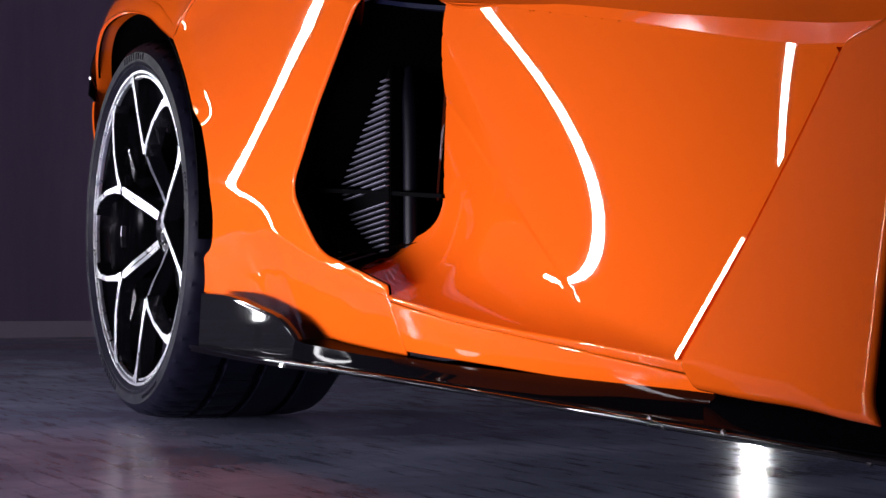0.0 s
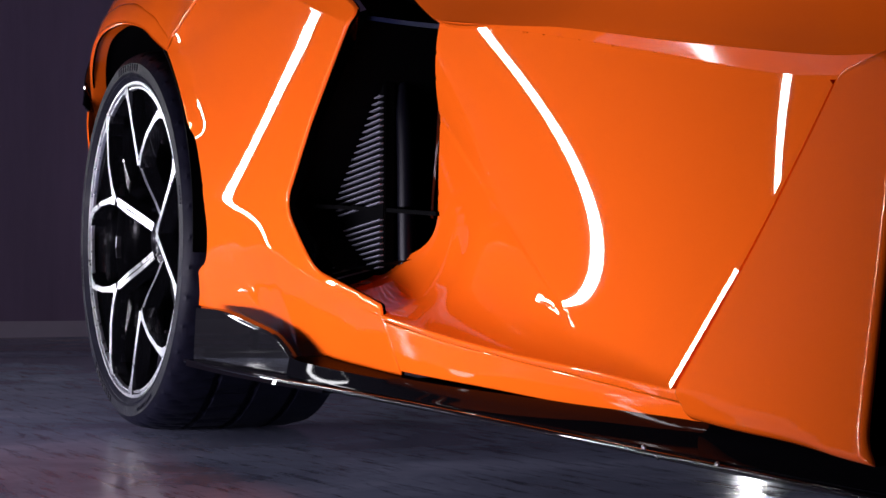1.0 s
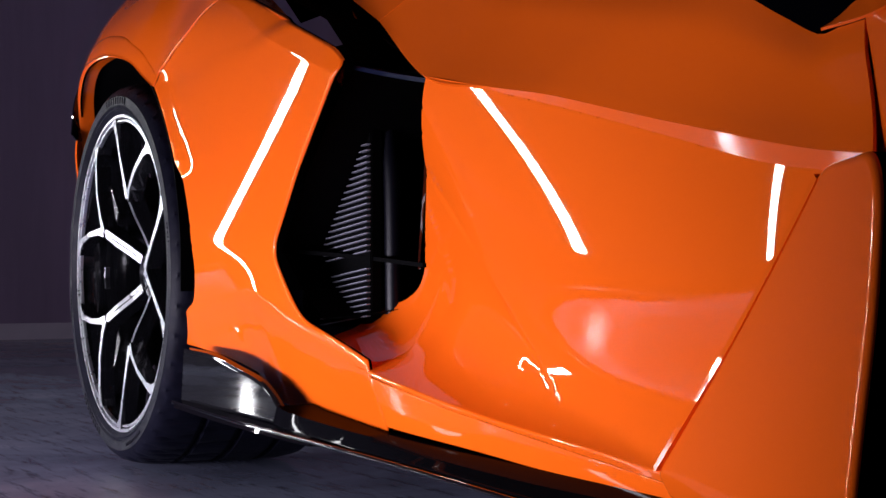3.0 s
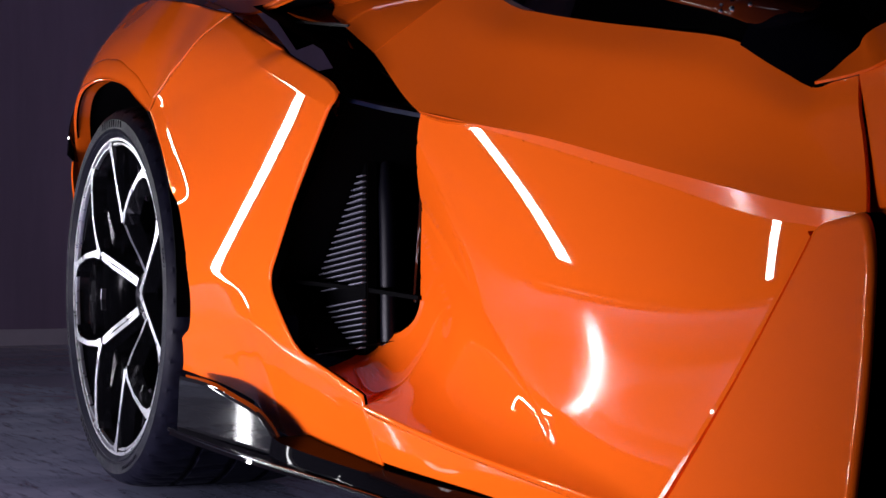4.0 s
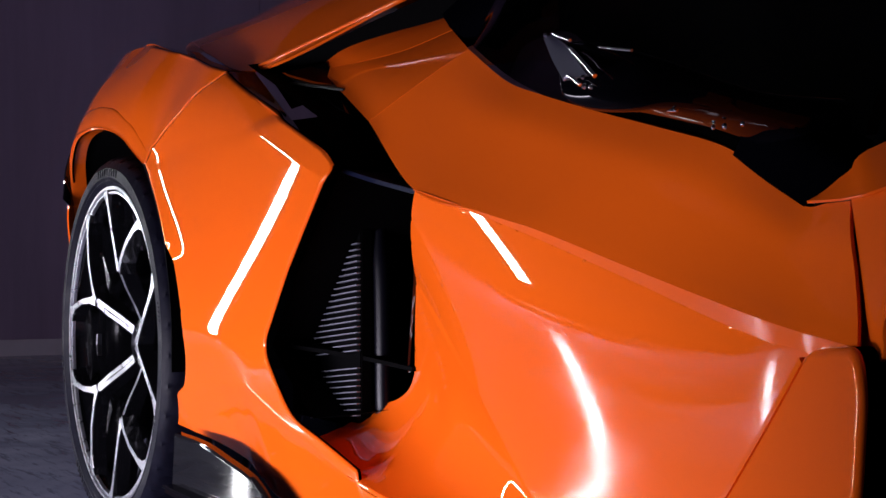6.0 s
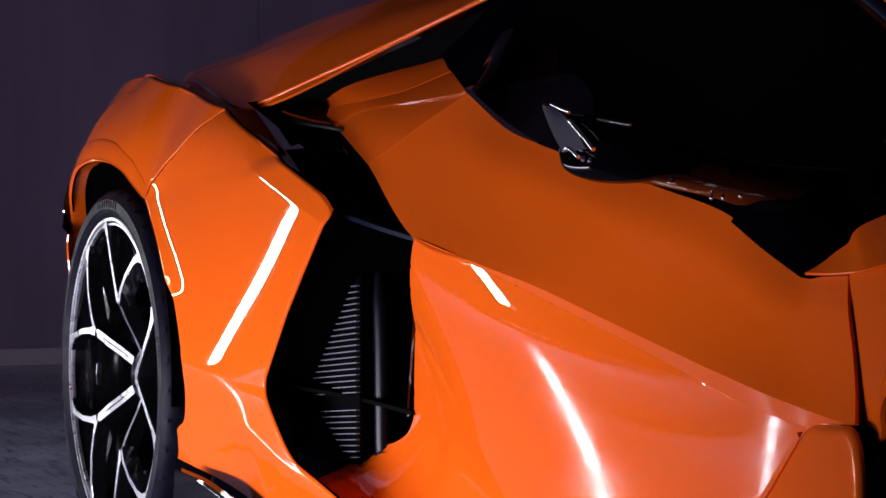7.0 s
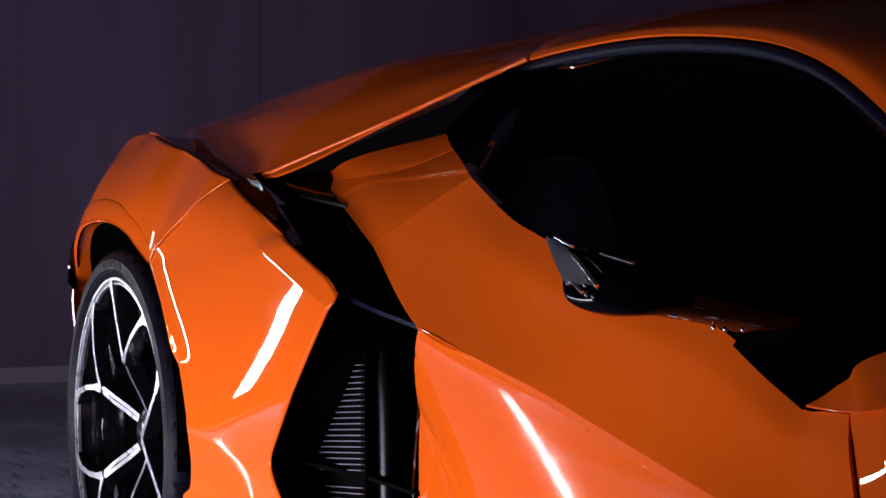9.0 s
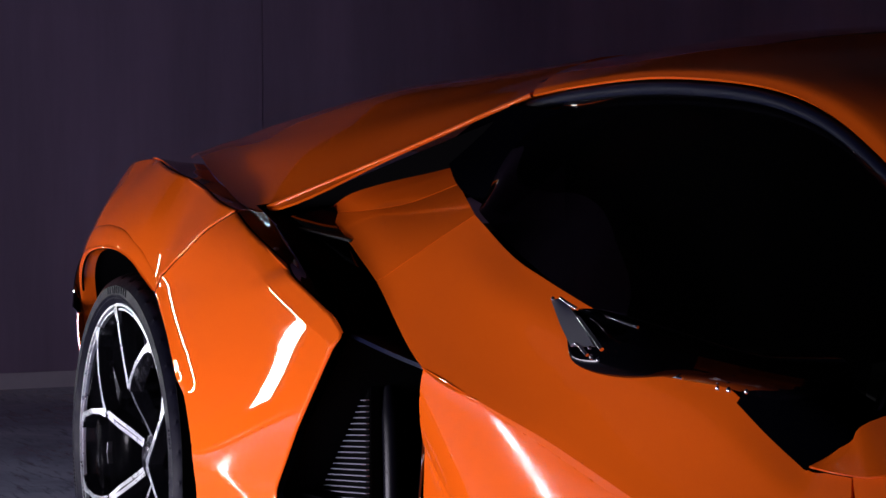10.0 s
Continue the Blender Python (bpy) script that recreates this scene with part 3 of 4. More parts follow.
TOP = [(x, door_y(x, z) - 0.30 * rise, z + rise) for (x, z), rise in zip(((1.268, 0.634), (1.47, 0.603), (1.66, 0.571), (1.88, 0.531), (2.045, 0.500), (2.143, 0.484), (2.218, 0.476)), (0.002, 0.004, 0.011, 0.014, 0.019, 0.020, 0.018))]
TOP.append((2.303, EDGE[-1][1] - 0.006, 0.487))
LOW = [(1.004, 0.091, 0.738)] + TOP[:2] + [tuple((np.array(TOP[1]) + np.array(TOP[2])) / 2)] + TOP[2:]
HIGH = [(1.128, 0.196, 0.837), (1.27, 0.175, 0.783), (1.40, 0.1535, 0.757), (1.60, 0.120, 0.724), (1.80, 0.087, 0.694), (1.965, 0.060, 0.667), (2.05, 0.046, 0.636), (2.130, 0.0345, 0.607), (2.175, 0.0275, 0.608), (2.219, 0.0205, 0.610)]
skin = []
for f, swell in ((0, 0), (0.25, -0.002), (0.5, -0.001), (0.75, 0.002), (1, 0)):
    skin.append([(a[0] + (b[0] - a[0]) * f, a[1] + (b[1] - a[1]) * f - swell, a[2] + (b[2] - a[2]) * f + 0.6 * swell) for a, b in zip(LOW, HIGH)])
    first = spline(C2, 8)
    skin[-1][0] = tuple(first[int(round(f * (len(first) - 1)))])
body("shoulder_front", loft(skin, 8, 5, 0.004), PAINT)
# chamfer that runs along the crease and widens forwards
body("crease_chamfer", loft([TOP, gap(TOP, EDGE, 0.5), EDGE], 8, 2), PAINT)

# door skin
body_panel("door_skin", [(1.271, 0.634, 0.003), (1.47, 0.604, 0.2), (1.66, 0.573, 0.2), (1.88, 0.533, 0.2), (2.045, 0.502, 0.1), (2.143, 0.486, 0.1), (2.222, 0.477, 0.01), (1.932, 0.171, 0.004), (1.748, 0.184, 0.2), (1.532, 0.201, 0.2),
                         (1.404, 0.210, 0.1), (1.191, 0.236, 0.004), (1.187, 0.243, 0.004), (1.12, 0.247, 0.03), (1.04, 0.258, 0.03), (0.94, 0.272, 0.01), (0.935, 0.322, 0.01), (1.01, 0.332, 0.02), (1.06, 0.352, 0.02), (1.088, 0.379, 0.03), (1.10, 0.401, 0.05), (1.125, 0.440, 0.1), (1.17, 0.496, 0.1), (1.235, 0.586, 0.05)],
           DOOR_SIDE, roll=0.0015, cell=0.008, lines=[(SILL_Z, 1.19, 1.93)])
# rocker below the door
def ROCKER(q):
    q = np.atleast_2d(q)
    below = SILL_Z(q[:, 0]) - 0.006 - q[:, 1]
    w = np.clip((q[:, 0] - 1.20) / 0.30, 0, 1)
    w = w * w * (3 - 2 * w)
    return (1 - w) * (0.29 * below - 0.0042) + w * (0.0125 + 0.22 * below)


body_panel("rocker", [(1.1865, 0.2355, 0.002), (1.28, 0.2235, 0.1), (1.38, 0.2105, 0.1), (1.536, 0.1975, 0.2), (1.751, 0.1805, 0.2), (1.936, 0.166, 0.003), (1.960, 0.141, 0.003), (1.72, 0.149, 0.2), (1.513, 0.156, 0.2), (1.2025, 0.168, 0.002)], ROCKER, roll=0.0025, cell=0.012)


# front wing blade behind the front wheel, folded under at its foot
def BLADE(q):
    q = np.atleast_2d(q)

    def face(x, z):
        dx, dz = x - 2.07, z - 0.33
        return -0.014 - 0.25 * dx + 0.20 * dz - 0.25 * dx * dz
    x, z = q[:, 0], q[:, 1]
    fold = 0.184 - 0.05 * (x - 1.97) - 0.9 * np.maximum(0.0, x - 2.17) ** 2
    return soft_max(face(x, z), face(x, fold) + 0.36 * (fold - z), 0.0012)


body_panel("front_wing", [(2.222, 0.482, 0.014), (1.922, 0.180, 0.012), (1.943, 0.155, 0.008), (2.058, 0.153, 0.1), (2.191, 0.154, 0.1), (2.376, 0.150, 0.008), (2.357, 0.168, 0.02), (2.358, 0.27, 0.1), (2.362, 0.36, 0.1), (2.350, 0.455, 0.03), (2.325, 0.490, 0.03)], BLADE, roll=0.009, cell=0.010, depth=0.04)
# narrow flat lip along the blade's slanting edge
LIP_LINE = [(1.930 + 0.283 * f, 0.188 + 0.283 * f) for f in np.linspace(0, 1, 12)]
lip = []
for across, back in ((-1.25, 0.007), (-1.1, 0.0012), (-1.0, 0.0), (0.0, 0.0), (1.0, 0.0), (1.1, 0.0012), (1.25, 0.007)):
    w = 0.0031 * across
    row = []
    for x, z in LIP_LINE:
        s = x - 1.977
        row.append((x + 0.707 * w, min(-0.0155 + 0.009 * s - 0.09 * s * s, float(BLADE([[x, z]])[0]) - 0.0014) - 0.707 * (0.091 + 0.18 * s) * w + back, z - 0.707 * w))
    lip.append(row)
body("wing_lip", loft(lip, 3, 1, folded=True), PAINT)
# roof, rails and glass
body("roof", loft([[(1.035, 0.334, 1.016), (1.16, 0.325, 1.021), (1.32, 0.322, 1.024), (1.447, 0.322, 1.020), (1.60, 0.322, 1.005), (1.71, 0.322, 0.984), (1.798, 0.322, 0.951), (1.888, 0.322, 0.898), (1.96, 0.322, 0.845)],
                   [(1.025, 0.350, 1.030), (1.155, 0.345, 1.035), (1.32, 0.342, 1.038), (1.45, 0.342, 1.034), (1.61, 0.342, 1.020), (1.72, 0.342, 1.000), (1.815, 0.342, 0.968), (1.905, 0.342, 0.917), (1.98, 0.342, 0.866)],
                   [(1.00, 0.42, 1.062), (1.15, 0.43, 1.068), (1.32, 0.43, 1.069), (1.46, 0.43, 1.064), (1.62, 0.43, 1.050), (1.74, 0.43, 1.030), (1.84, 0.43, 1.000), (1.94, 0.43, 0.955), (2.02, 0.43, 0.905)],
                   [(0.92, 0.60, 1.090), (1.10, 0.62, 1.098), (1.28, 0.62, 1.100), (1.46, 0.62, 1.095), (1.62, 0.62, 1.083), (1.76, 0.62, 1.063), (1.88, 0.62, 1.034), (1.98, 0.62, 0.995), (2.06, 0.62, 0.95)],
                   [(0.92, 1.0, 1.10), (1.10, 1.0, 1.11), (1.28, 1.0, 1.11), (1.46, 1.0, 1.105), (1.62, 1.0, 1.093), (1.76, 1.0, 1.073), (1.88, 1.0, 1.044), (1.98, 1.0, 1.005), (2.06, 1.0, 0.96)]], 6, 5, 0.004), PAINT)
RAIL = [(1.00, 0.334, 1.006), (1.16, 0.328, 1.016), (1.32, 0.325, 1.018), (1.447, 0.325, 1.014), (1.60, 0.325, 0.999), (1.71, 0.325, 0.977), (1.798, 0.325, 0.944), (1.888, 0.325, 0.890), (1.96, 0.325, 0.838)]
body("window_trim", tube_along(spline([(x, y + 0.004, z - 0.009) for x, y, z in RAIL], 6), 0.010, 10), TRIM, "dark navy rubber seal")
body("window_seal", tube_along(spline([(x, y + 0.012, z - 0.028) for x, y, z in RAIL], 6), 0.004, 8), TRIM)
SILL = [(0.80, 0.312, 0.936), (0.965, 0.262, 0.880), (1.14, 0.200, 0.834), (1.28, 0.190, 0.780), (1.52, 0.138, 0.733), (1.75, 0.102, 0.702), (1.96, 0.066, 0.668), (2.152, 0.036, 0.606), (2.18, 0.05, 0.60)]
PANE_TOP, PANE_FOOT = RAIL[1:], [(1.10, 0.216, 0.846)] + SILL[2:][:7]
MIDG = [tuple((np.array(a) + np.array(b)) / 2 + np.array((0, -0.018, 0.0))) for a, b in zip(PANE_TOP, PANE_FOOT)]
body("side_window", loft([[(x, y + 0.010, z - 0.010) for x, y, z in PANE_TOP], MIDG, PANE_FOOT], 6, 8, 0.004), GLASS)
body("windscreen", loft([[(2.18, 0.05, 0.600), (2.10, 0.18, 0.74), (1.98, 0.335, 0.84)], [(2.32, 0.12, 0.64), (2.20, 0.26, 0.79), (2.05, 0.44, 0.89)], [(2.62, 1.0, 0.70), (2.38, 1.0, 0.85), (2.08, 1.0, 0.955)]], 6, 6, 0.004), GLASS)
RIDGE = [(2.132, 0.034, 0.608), (2.219, 0.0205, 0.611), (2.29, 0.012, 0.621), (2.45, 0.03, 0.660)]
body("bonnet", loft([RIDGE, [(2.136, 0.044, 0.613), (2.185, 0.047, 0.635), (2.21, 0.066, 0.660), (2.40, 0.15, 0.72)]], 6, 3, 0.003, True), PAINT)
body("front_haunch", loft([[(2.308, -0.0275, 0.470), (2.345, -0.042, 0.484), (2.375, -0.062, 0.520), (2.45, -0.06, 0.60)], [(2.2915, -0.0175, 0.508), (2.335, -0.031, 0.522), (2.375, -0.052, 0.555), (2.46, -0.045, 0.62)],
                           [(2.2610, -0.001, 0.555), (2.34, -0.012, 0.573), (2.40, -0.016, 0.61), (2.48, -0.01, 0.66)], [(2.2215, 0.0195, 0.611), (2.34, 0.009, 0.629), (2.42, 0.012, 0.652), (2.5, 0.03, 0.69)]], 6, 6, 0.004), PAINT)
body("wing_shell", loft([[(2.10, 0.03, 0.45), (2.20, 0.03, 0.50), (2.22, 0.04, 0.60)], [(2.26, 0.01, 0.45), (2.32, 0.01, 0.50), (2.34, 0.03, 0.60)]], 4, 3, 0.003), PAINT)
body("front_arch_liner", loft([[(2.30, 0.00, 0.10), (2.33, -0.01, 0.30), (2.33, -0.01, 0.46), (2.38, 0.0, 0.53)], [(2.33, 0.35, 0.10), (2.34, 0.35, 0.30), (2.36, 0.35, 0.48), (2.43, 0.35, 0.56)]], 5, 3, 0.004), CAVITY)
front = under_car(part("front_wheel", revolve([(0.20, 0.02), (0.262, 0.0), (0.27, -0.01), (0.30, -0.014), (0.325, 0.0), (0.338, 0.03), (0.342, 0.12), (0.338, 0.24)], 96, (2.745, 0.02, 0.345)), RUBBER))

# body behind the wheel and under the floor: dark inner shell
bm = bmesh.new()
box(bm, (0.42, 0.36, 0.14), (2.28, 1.6, 0.62))
body("floor_pan", bm, CAVITY)
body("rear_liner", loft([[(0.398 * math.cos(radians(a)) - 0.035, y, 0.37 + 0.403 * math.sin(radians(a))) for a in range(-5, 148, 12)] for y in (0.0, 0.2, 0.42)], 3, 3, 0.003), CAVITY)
bm = bmesh.new()
box(bm, (-0.50, 0.40, 0.16), (0.45, 1.6, 0.80))
body("inner_body", bm, CAVITY)

# tail corner: black blade and the orange bumper edge
body("tail_blade", loft([[(-0.285, 0.010, 0.760), (-0.300, -0.006, 0.705), (-0.305, -0.012, 0.640)], [(-0.290, 0.022, 0.757), (-0.306, 0.006, 0.702), (-0.310, 0.004, 0.627)], [(-0.33, 0.05, 0.755), (-0.35, 0.04, 0.70), (-0.35, 0.03, 0.630)]], 6, 4, 0.006), BLACK_GLOSS)
body("tail_edge", loft([[(-0.315, 0.004, 0.640), (-0.325, 0.004, 0.600), (-0.33, 0.010, 0.545)], [(-0.330, 0.016, 0.640), (-0.338, 0.018, 0.600), (-0.34, 0.022, 0.545)], [(-0.38, 0.04, 0.640), (-0.38, 0.04, 0.600), (-0.38, 0.05, 0.545)]], 6, 4, 0.004), PAINT)

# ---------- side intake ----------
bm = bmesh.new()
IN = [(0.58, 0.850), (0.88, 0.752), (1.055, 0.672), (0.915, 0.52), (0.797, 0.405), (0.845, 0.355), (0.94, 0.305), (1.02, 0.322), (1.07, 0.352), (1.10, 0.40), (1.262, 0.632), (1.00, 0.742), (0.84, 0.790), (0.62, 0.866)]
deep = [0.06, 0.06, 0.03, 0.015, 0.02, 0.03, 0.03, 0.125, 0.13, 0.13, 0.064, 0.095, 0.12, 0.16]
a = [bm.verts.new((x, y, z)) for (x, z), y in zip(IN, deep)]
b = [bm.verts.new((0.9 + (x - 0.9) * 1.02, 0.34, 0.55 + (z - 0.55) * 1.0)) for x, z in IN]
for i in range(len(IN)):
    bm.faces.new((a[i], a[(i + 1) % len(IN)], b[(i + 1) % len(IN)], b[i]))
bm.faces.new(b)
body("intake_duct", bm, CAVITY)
# black frame along the rear edge of the door, with a small honeycomb edge
body("intake_frame", loft([[(1.258, 0.058, 0.630), (1.232, 0.064, 0.586), (1.167, 0.089, 0.496), (1.121, 0.106, 0.440), (1.097, 0.114, 0.401), (1.085, 0.119, 0.379)],
                           [(1.235, 0.072, 0.632), (1.208, 0.080, 0.588), (1.145, 0.104, 0.497), (1.101, 0.120, 0.441), (1.080, 0.128, 0.402), (1.070, 0.132, 0.379)],
                           [(1.24, 0.14, 0.632), (1.21, 0.14, 0.588), (1.145, 0.17, 0.497), (1.105, 0.18, 0.441), (1.085, 0.18, 0.402), (1.075, 0.18, 0.379)]], 5, 4, 0.003), BLACK_GLOSS)
for k in range(14):
    f = k / 13
    body("frame_rib", bevelled_box((1.108 + 0.045 * f, 0.1135 - 0.016 * f, 0.450 + 0.066 * f), (1.115 + 0.045 * f, 0.1165 - 0.016 * f, 0.4535 + 0.066 * f), 0.0006, 1), TRIM)
# splitter blades across the mouth
body("upper_blade", loft([[(1.050, 0.030, 0.668), (1.15, 0.042, 0.650), (1.250, 0.056, 0.634)], [(1.045, 0.10, 0.664), (1.14, 0.11, 0.648), (1.24, 0.12, 0.632)]], 6, 3, 0.006), TRIM)
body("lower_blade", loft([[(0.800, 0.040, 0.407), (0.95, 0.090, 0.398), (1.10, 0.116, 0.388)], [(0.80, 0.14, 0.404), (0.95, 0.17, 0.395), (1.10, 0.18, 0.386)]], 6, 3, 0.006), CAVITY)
body("duct_blade", loft([[(0.70, 0.088, 0.815), (0.77, 0.105, 0.806), (0.838, 0.120, 0.797)], [(0.70, 0.17, 0.82), (0.77, 0.18, 0.81), (0.83, 0.19, 0.80)]], 5, 3, 0.004), BLACK_MATT)
body("duct_panel", loft([[(0.70, 0.15, 0.845), (0.86, 0.14, 0.765), (1.00, 0.125, 0.70), (1.10, 0.12, 0.665)], [(0.66, 0.09, 0.83), (0.82, 0.11, 0.77), (0.95, 0.12, 0.715), (1.06, 0.13, 0.672)]], 5, 3, 0.003), BLACK_GLOSS)
# radiator fins, each a thin plate
z = 0.309
while z < 0.565:
    if not 0.381 < z < 0.399:
        fin = bevelled_box((0.79, 0.085, z), (0.972, 0.092, z + 0.0015), 0.0004, 1)
        bmesh.ops.rotate(fin, verts=fin.verts[:], cent=(0.972, 0.085, z), matrix=Matrix.Rotation(radians(-6.0), 3, "Y"))
        body("radiator_fin", fin, FIN)
    z += 0.0087
body("radiator_tank", tube_along(spline([(0.983, 0.125, 0.305), (0.977, 0.125, 0.488), (0.967, 0.125, 0.562), (0.955, 0.125, 0.640)], 5), [0.0135] * 9 + [0.0125, 0.0115, 0.0105, 0.009, 0.008, 0.007, 0.006], 20), PIPE, "satin dark pipe")
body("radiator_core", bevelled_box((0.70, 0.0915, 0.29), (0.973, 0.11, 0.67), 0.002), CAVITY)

# ---------- sill ----------
# stations along the sill: x, shift outwards, top, depth, lean
ALONG = ((0.89, 0.006, 0.174, 0.50, 0.10), (0.98, 0.0, 0.168, 0.42, 0.10), (1.25, 0.0, 0.158, 0.34, 0.25), (1.57, 0.0, 0.152, 0.33, 0.75), (1.94, -0.003, 0.150, 0.46, 1.0), (2.18, -0.008, 0.146, 0.46, 1.0), (2.34, -0.012, 0.146, 0.50, 1.0))
SKIRT = [[(x, out - 0.0355 + (y + 0.0355) * (1.0 if k == 0 else lean), z + dz * deep) for x, out, z, deep, lean in ALONG]
         for k, (y, dz) in enumerate(((0.03, 0.006), (0.022, 0.004), (-0.008, -0.022), (-0.026, -0.042), (-0.033, -0.0475), (-0.0355, -0.0505), (-0.030, -0.053), (0.40, -0.050)))]
body("side_skirt", loft(SKIRT, 8, 3, folded=True), SKIRT_BLACK)
LIP = [[(x, y + out, z + dz * deep - drop) for x, out, z, deep, lean in ALONG] for y, dz, drop in ((-0.026, -0.051, 0.0), (-0.0345, -0.0525, 0.0), (-0.0345, -0.0525, 0.008), (-0.026, -0.0525, 0.011), (0.35, -0.050, 0.006))]
body("skirt_lip", loft(LIP, 8, 2, folded=True), SKIRT_BLACK)
body("lip_edge", tube_along(spline([(0.465, -0.046, 0.1525), (0.833, -0.050, 0.144), (1.138, -0.043, 0.139), (1.40, -0.040, 0.134), (1.90, -0.042, 0.1225), (2.18, -0.046, 0.117), (2.34, -0.050, 0.115)], 8), 0.0032, 12), BLACK_GLOSS)
for x, yy, zz in ((1.922, -0.041, 0.126), (1.923, -0.042, 0.121), (1.951, -0.043, 0.120), (2.059, -0.044, 0.121), (2.285, -0.047, 0.113)):
    body("skirt_bolt", revolve([(0.0, -0.003), (0.003, -0.002), (0.004, 0.0)], 12, (x, yy, zz)), STEEL)
WINGLET = ((0.473, 0.241), (0.603, 0.237), (0.719, 0.222), (0.804, 0.209), (0.849, 0.194), (0.884, 0.175), (0.908, 0.157))
HEEL = ((0.461, 0.155), (0.592, 0.152), (0.698, 0.1505), (0.785, 0.149), (0.835, 0.149), (0.874, 0.1485), (0.912, 0.148))


def flank_of(x):
    return -0.026 + 0.021 * (x - 0.72) + 0.02 * (x - 0.72) ** 2


def winglet_row(f, z_off, y_off=0.0):
    """A line along the winglet, part f of the way from its top edge to its heel."""
    line = [(a[0] + (b[0] - a[0]) * f, a[1] + (b[1] - a[1]) * f + z_off) for a, b in zip(WINGLET, HEEL)]
    return [(x, flank_of(x) + y_off, z) for x, z in line]


body("skirt_winglet", loft([winglet_row(0, 0.002, 0.012), winglet_row(0, 0.0006, 0.0015), winglet_row(0.03, 0), winglet_row(0.07, 0), winglet_row(0.35, 0), winglet_row(0.6, 0), winglet_row(0.8, 0), winglet_row(1, 0)], 8, 1, folded=True), CARBON, "glossy carbon-fibre winglet")
body("winglet_lip", loft([[(0.455, -0.030, 0.1535), (0.66, -0.031, 0.150), (0.88, -0.031, 0.147), (1.04, -0.030, 0.144)], [(0.480, -0.0475, 0.1515), (0.66, -0.0495, 0.1465), (0.90, -0.0495, 0.1425), (1.07, -0.042, 0.1395)],
                          [(0.485, -0.049, 0.147), (0.66, -0.051, 0.142), (0.90, -0.051, 0.138), (1.07, -0.043, 0.135)], [(0.47, 0.05, 0.140), (0.66, 0.05, 0.136), (0.90, 0.05, 0.132), (1.05, 0.05, 0.128)]], 8, 1, 0.002, folded=True), BLACK_GLOSS)

# ---------- door mirror ----------
def ring(cx, cy, cz, wide, high, turn):
    out = []
    for k in range(12):
        t = 2 * math.pi * k / 12
        c, s = math.cos(t), math.sin(t)
        u, v = wide * math.copysign(abs(c) ** 0.6, c), high * math.copysign(abs(s) ** 0.6, s)
        out.append((cx + u * math.cos(turn), cy + u * math.sin(turn), cz + v))
    return out + [out[0]]


mirror = body("door_mirror", loft([ring(2.030, -0.151, 0.738, 0.006, 0.014, 0.5), ring(2.036, -0.146, 0.731, 0.024, 0.027, 0.45), ring(2.050, -0.122, 0.722, 0.034, 0.029, 0.4), ring(2.062, -0.085, 0.716, 0.036, 0.023, 0.4),
                                   ring(2.070, -0.040, 0.705, 0.038, 0.019, 0.35), ring(2.078, 0.010, 0.694, 0.038, 0.019, 0.3), ring(2.09, 0.08, 0.68, 0.04, 0.03, 0.3)], 3, 6), MIRROR_BLACK, "gloss black door mirror")
part("mirror_blade", loft([[(1.993, -0.162, 0.7635), (2.0095, -0.162, 0.7424), (2.030, -0.162, 0.7225)], [(1.999, -0.1605, 0.7655), (2.021, -0.1595, 0.7465), (2.047, -0.1595, 0.7235)], [(2.004, -0.157, 0.7663), (2.033, -0.157, 0.7498), (2.065, -0.157, 0.7245)]], 5, 4, 0.004), BLADE_GREY, mirror, "satin grey end blade")
# bright metal lines and beads put in as highlights of the gloss black shell
for trace, thick in (([(2.007, -0.160, 0.7668), (2.022, -0.160, 0.7625), (2.040, -0.160, 0.758)], 0.0016), ([(2.038, -0.158, 0.750), (2.060, -0.158, 0.7365), (2.0815, -0.158, 0.7225)], 0.0022), ([(2.046, -0.137, 0.7524), (2.078, -0.137, 0.748), (2.109, -0.136, 0.744)], 0.0015),
                     ([(2.029, -0.160, 0.723), (2.040, -0.160, 0.7247), (2.058, -0.160, 0.716)], 0.0018), ([(2.016, -0.076, 0.697), (2.05, -0.076, 0.695), (2.090, -0.076, 0.693)], 0.0013)):
    part("mirror_strip", tube_along(spline(trace, 5), thick, 8), GLINT, mirror, "bright metal line standing in for a glint on the edge")
for x, y, zz, r in ((2.060, -0.158, 0.723, 1.0), (2.063, -0.158, 0.7145, 1.2), (2.075, -0.158, 0.713, 1.0), (1.999, -0.163, 0.766, 1.0), (2.071, -0.024, 0.680, 1.1), (2.090, -0.024, 0.680, 1.3), (2.119, -0.024, 0.681, 1.1)):
    part("mirror_bead", revolve([(0.0, -0.0022 * r), (0.0016 * r, -0.0017 * r), (0.0024 * r, 0.0)], 10, (x, y, zz)), GLINT, mirror)
body("mirror_foot", loft([[(2.008, 0.040, 0.657), (2.072, 0.033, 0.631), (2.136, 0.0285, 0.607)], [(2.06, 0.03, 0.690), (2.12, 0.045, 0.668), (2.185, 0.055, 0.642)], [(2.06, 0.08, 0.70), (2.11, 0.10, 0.68), (2.16, 0.12, 0.655)]], 5, 5, 0.004), FOOT_BLACK, "satin navy-black mirror foot")

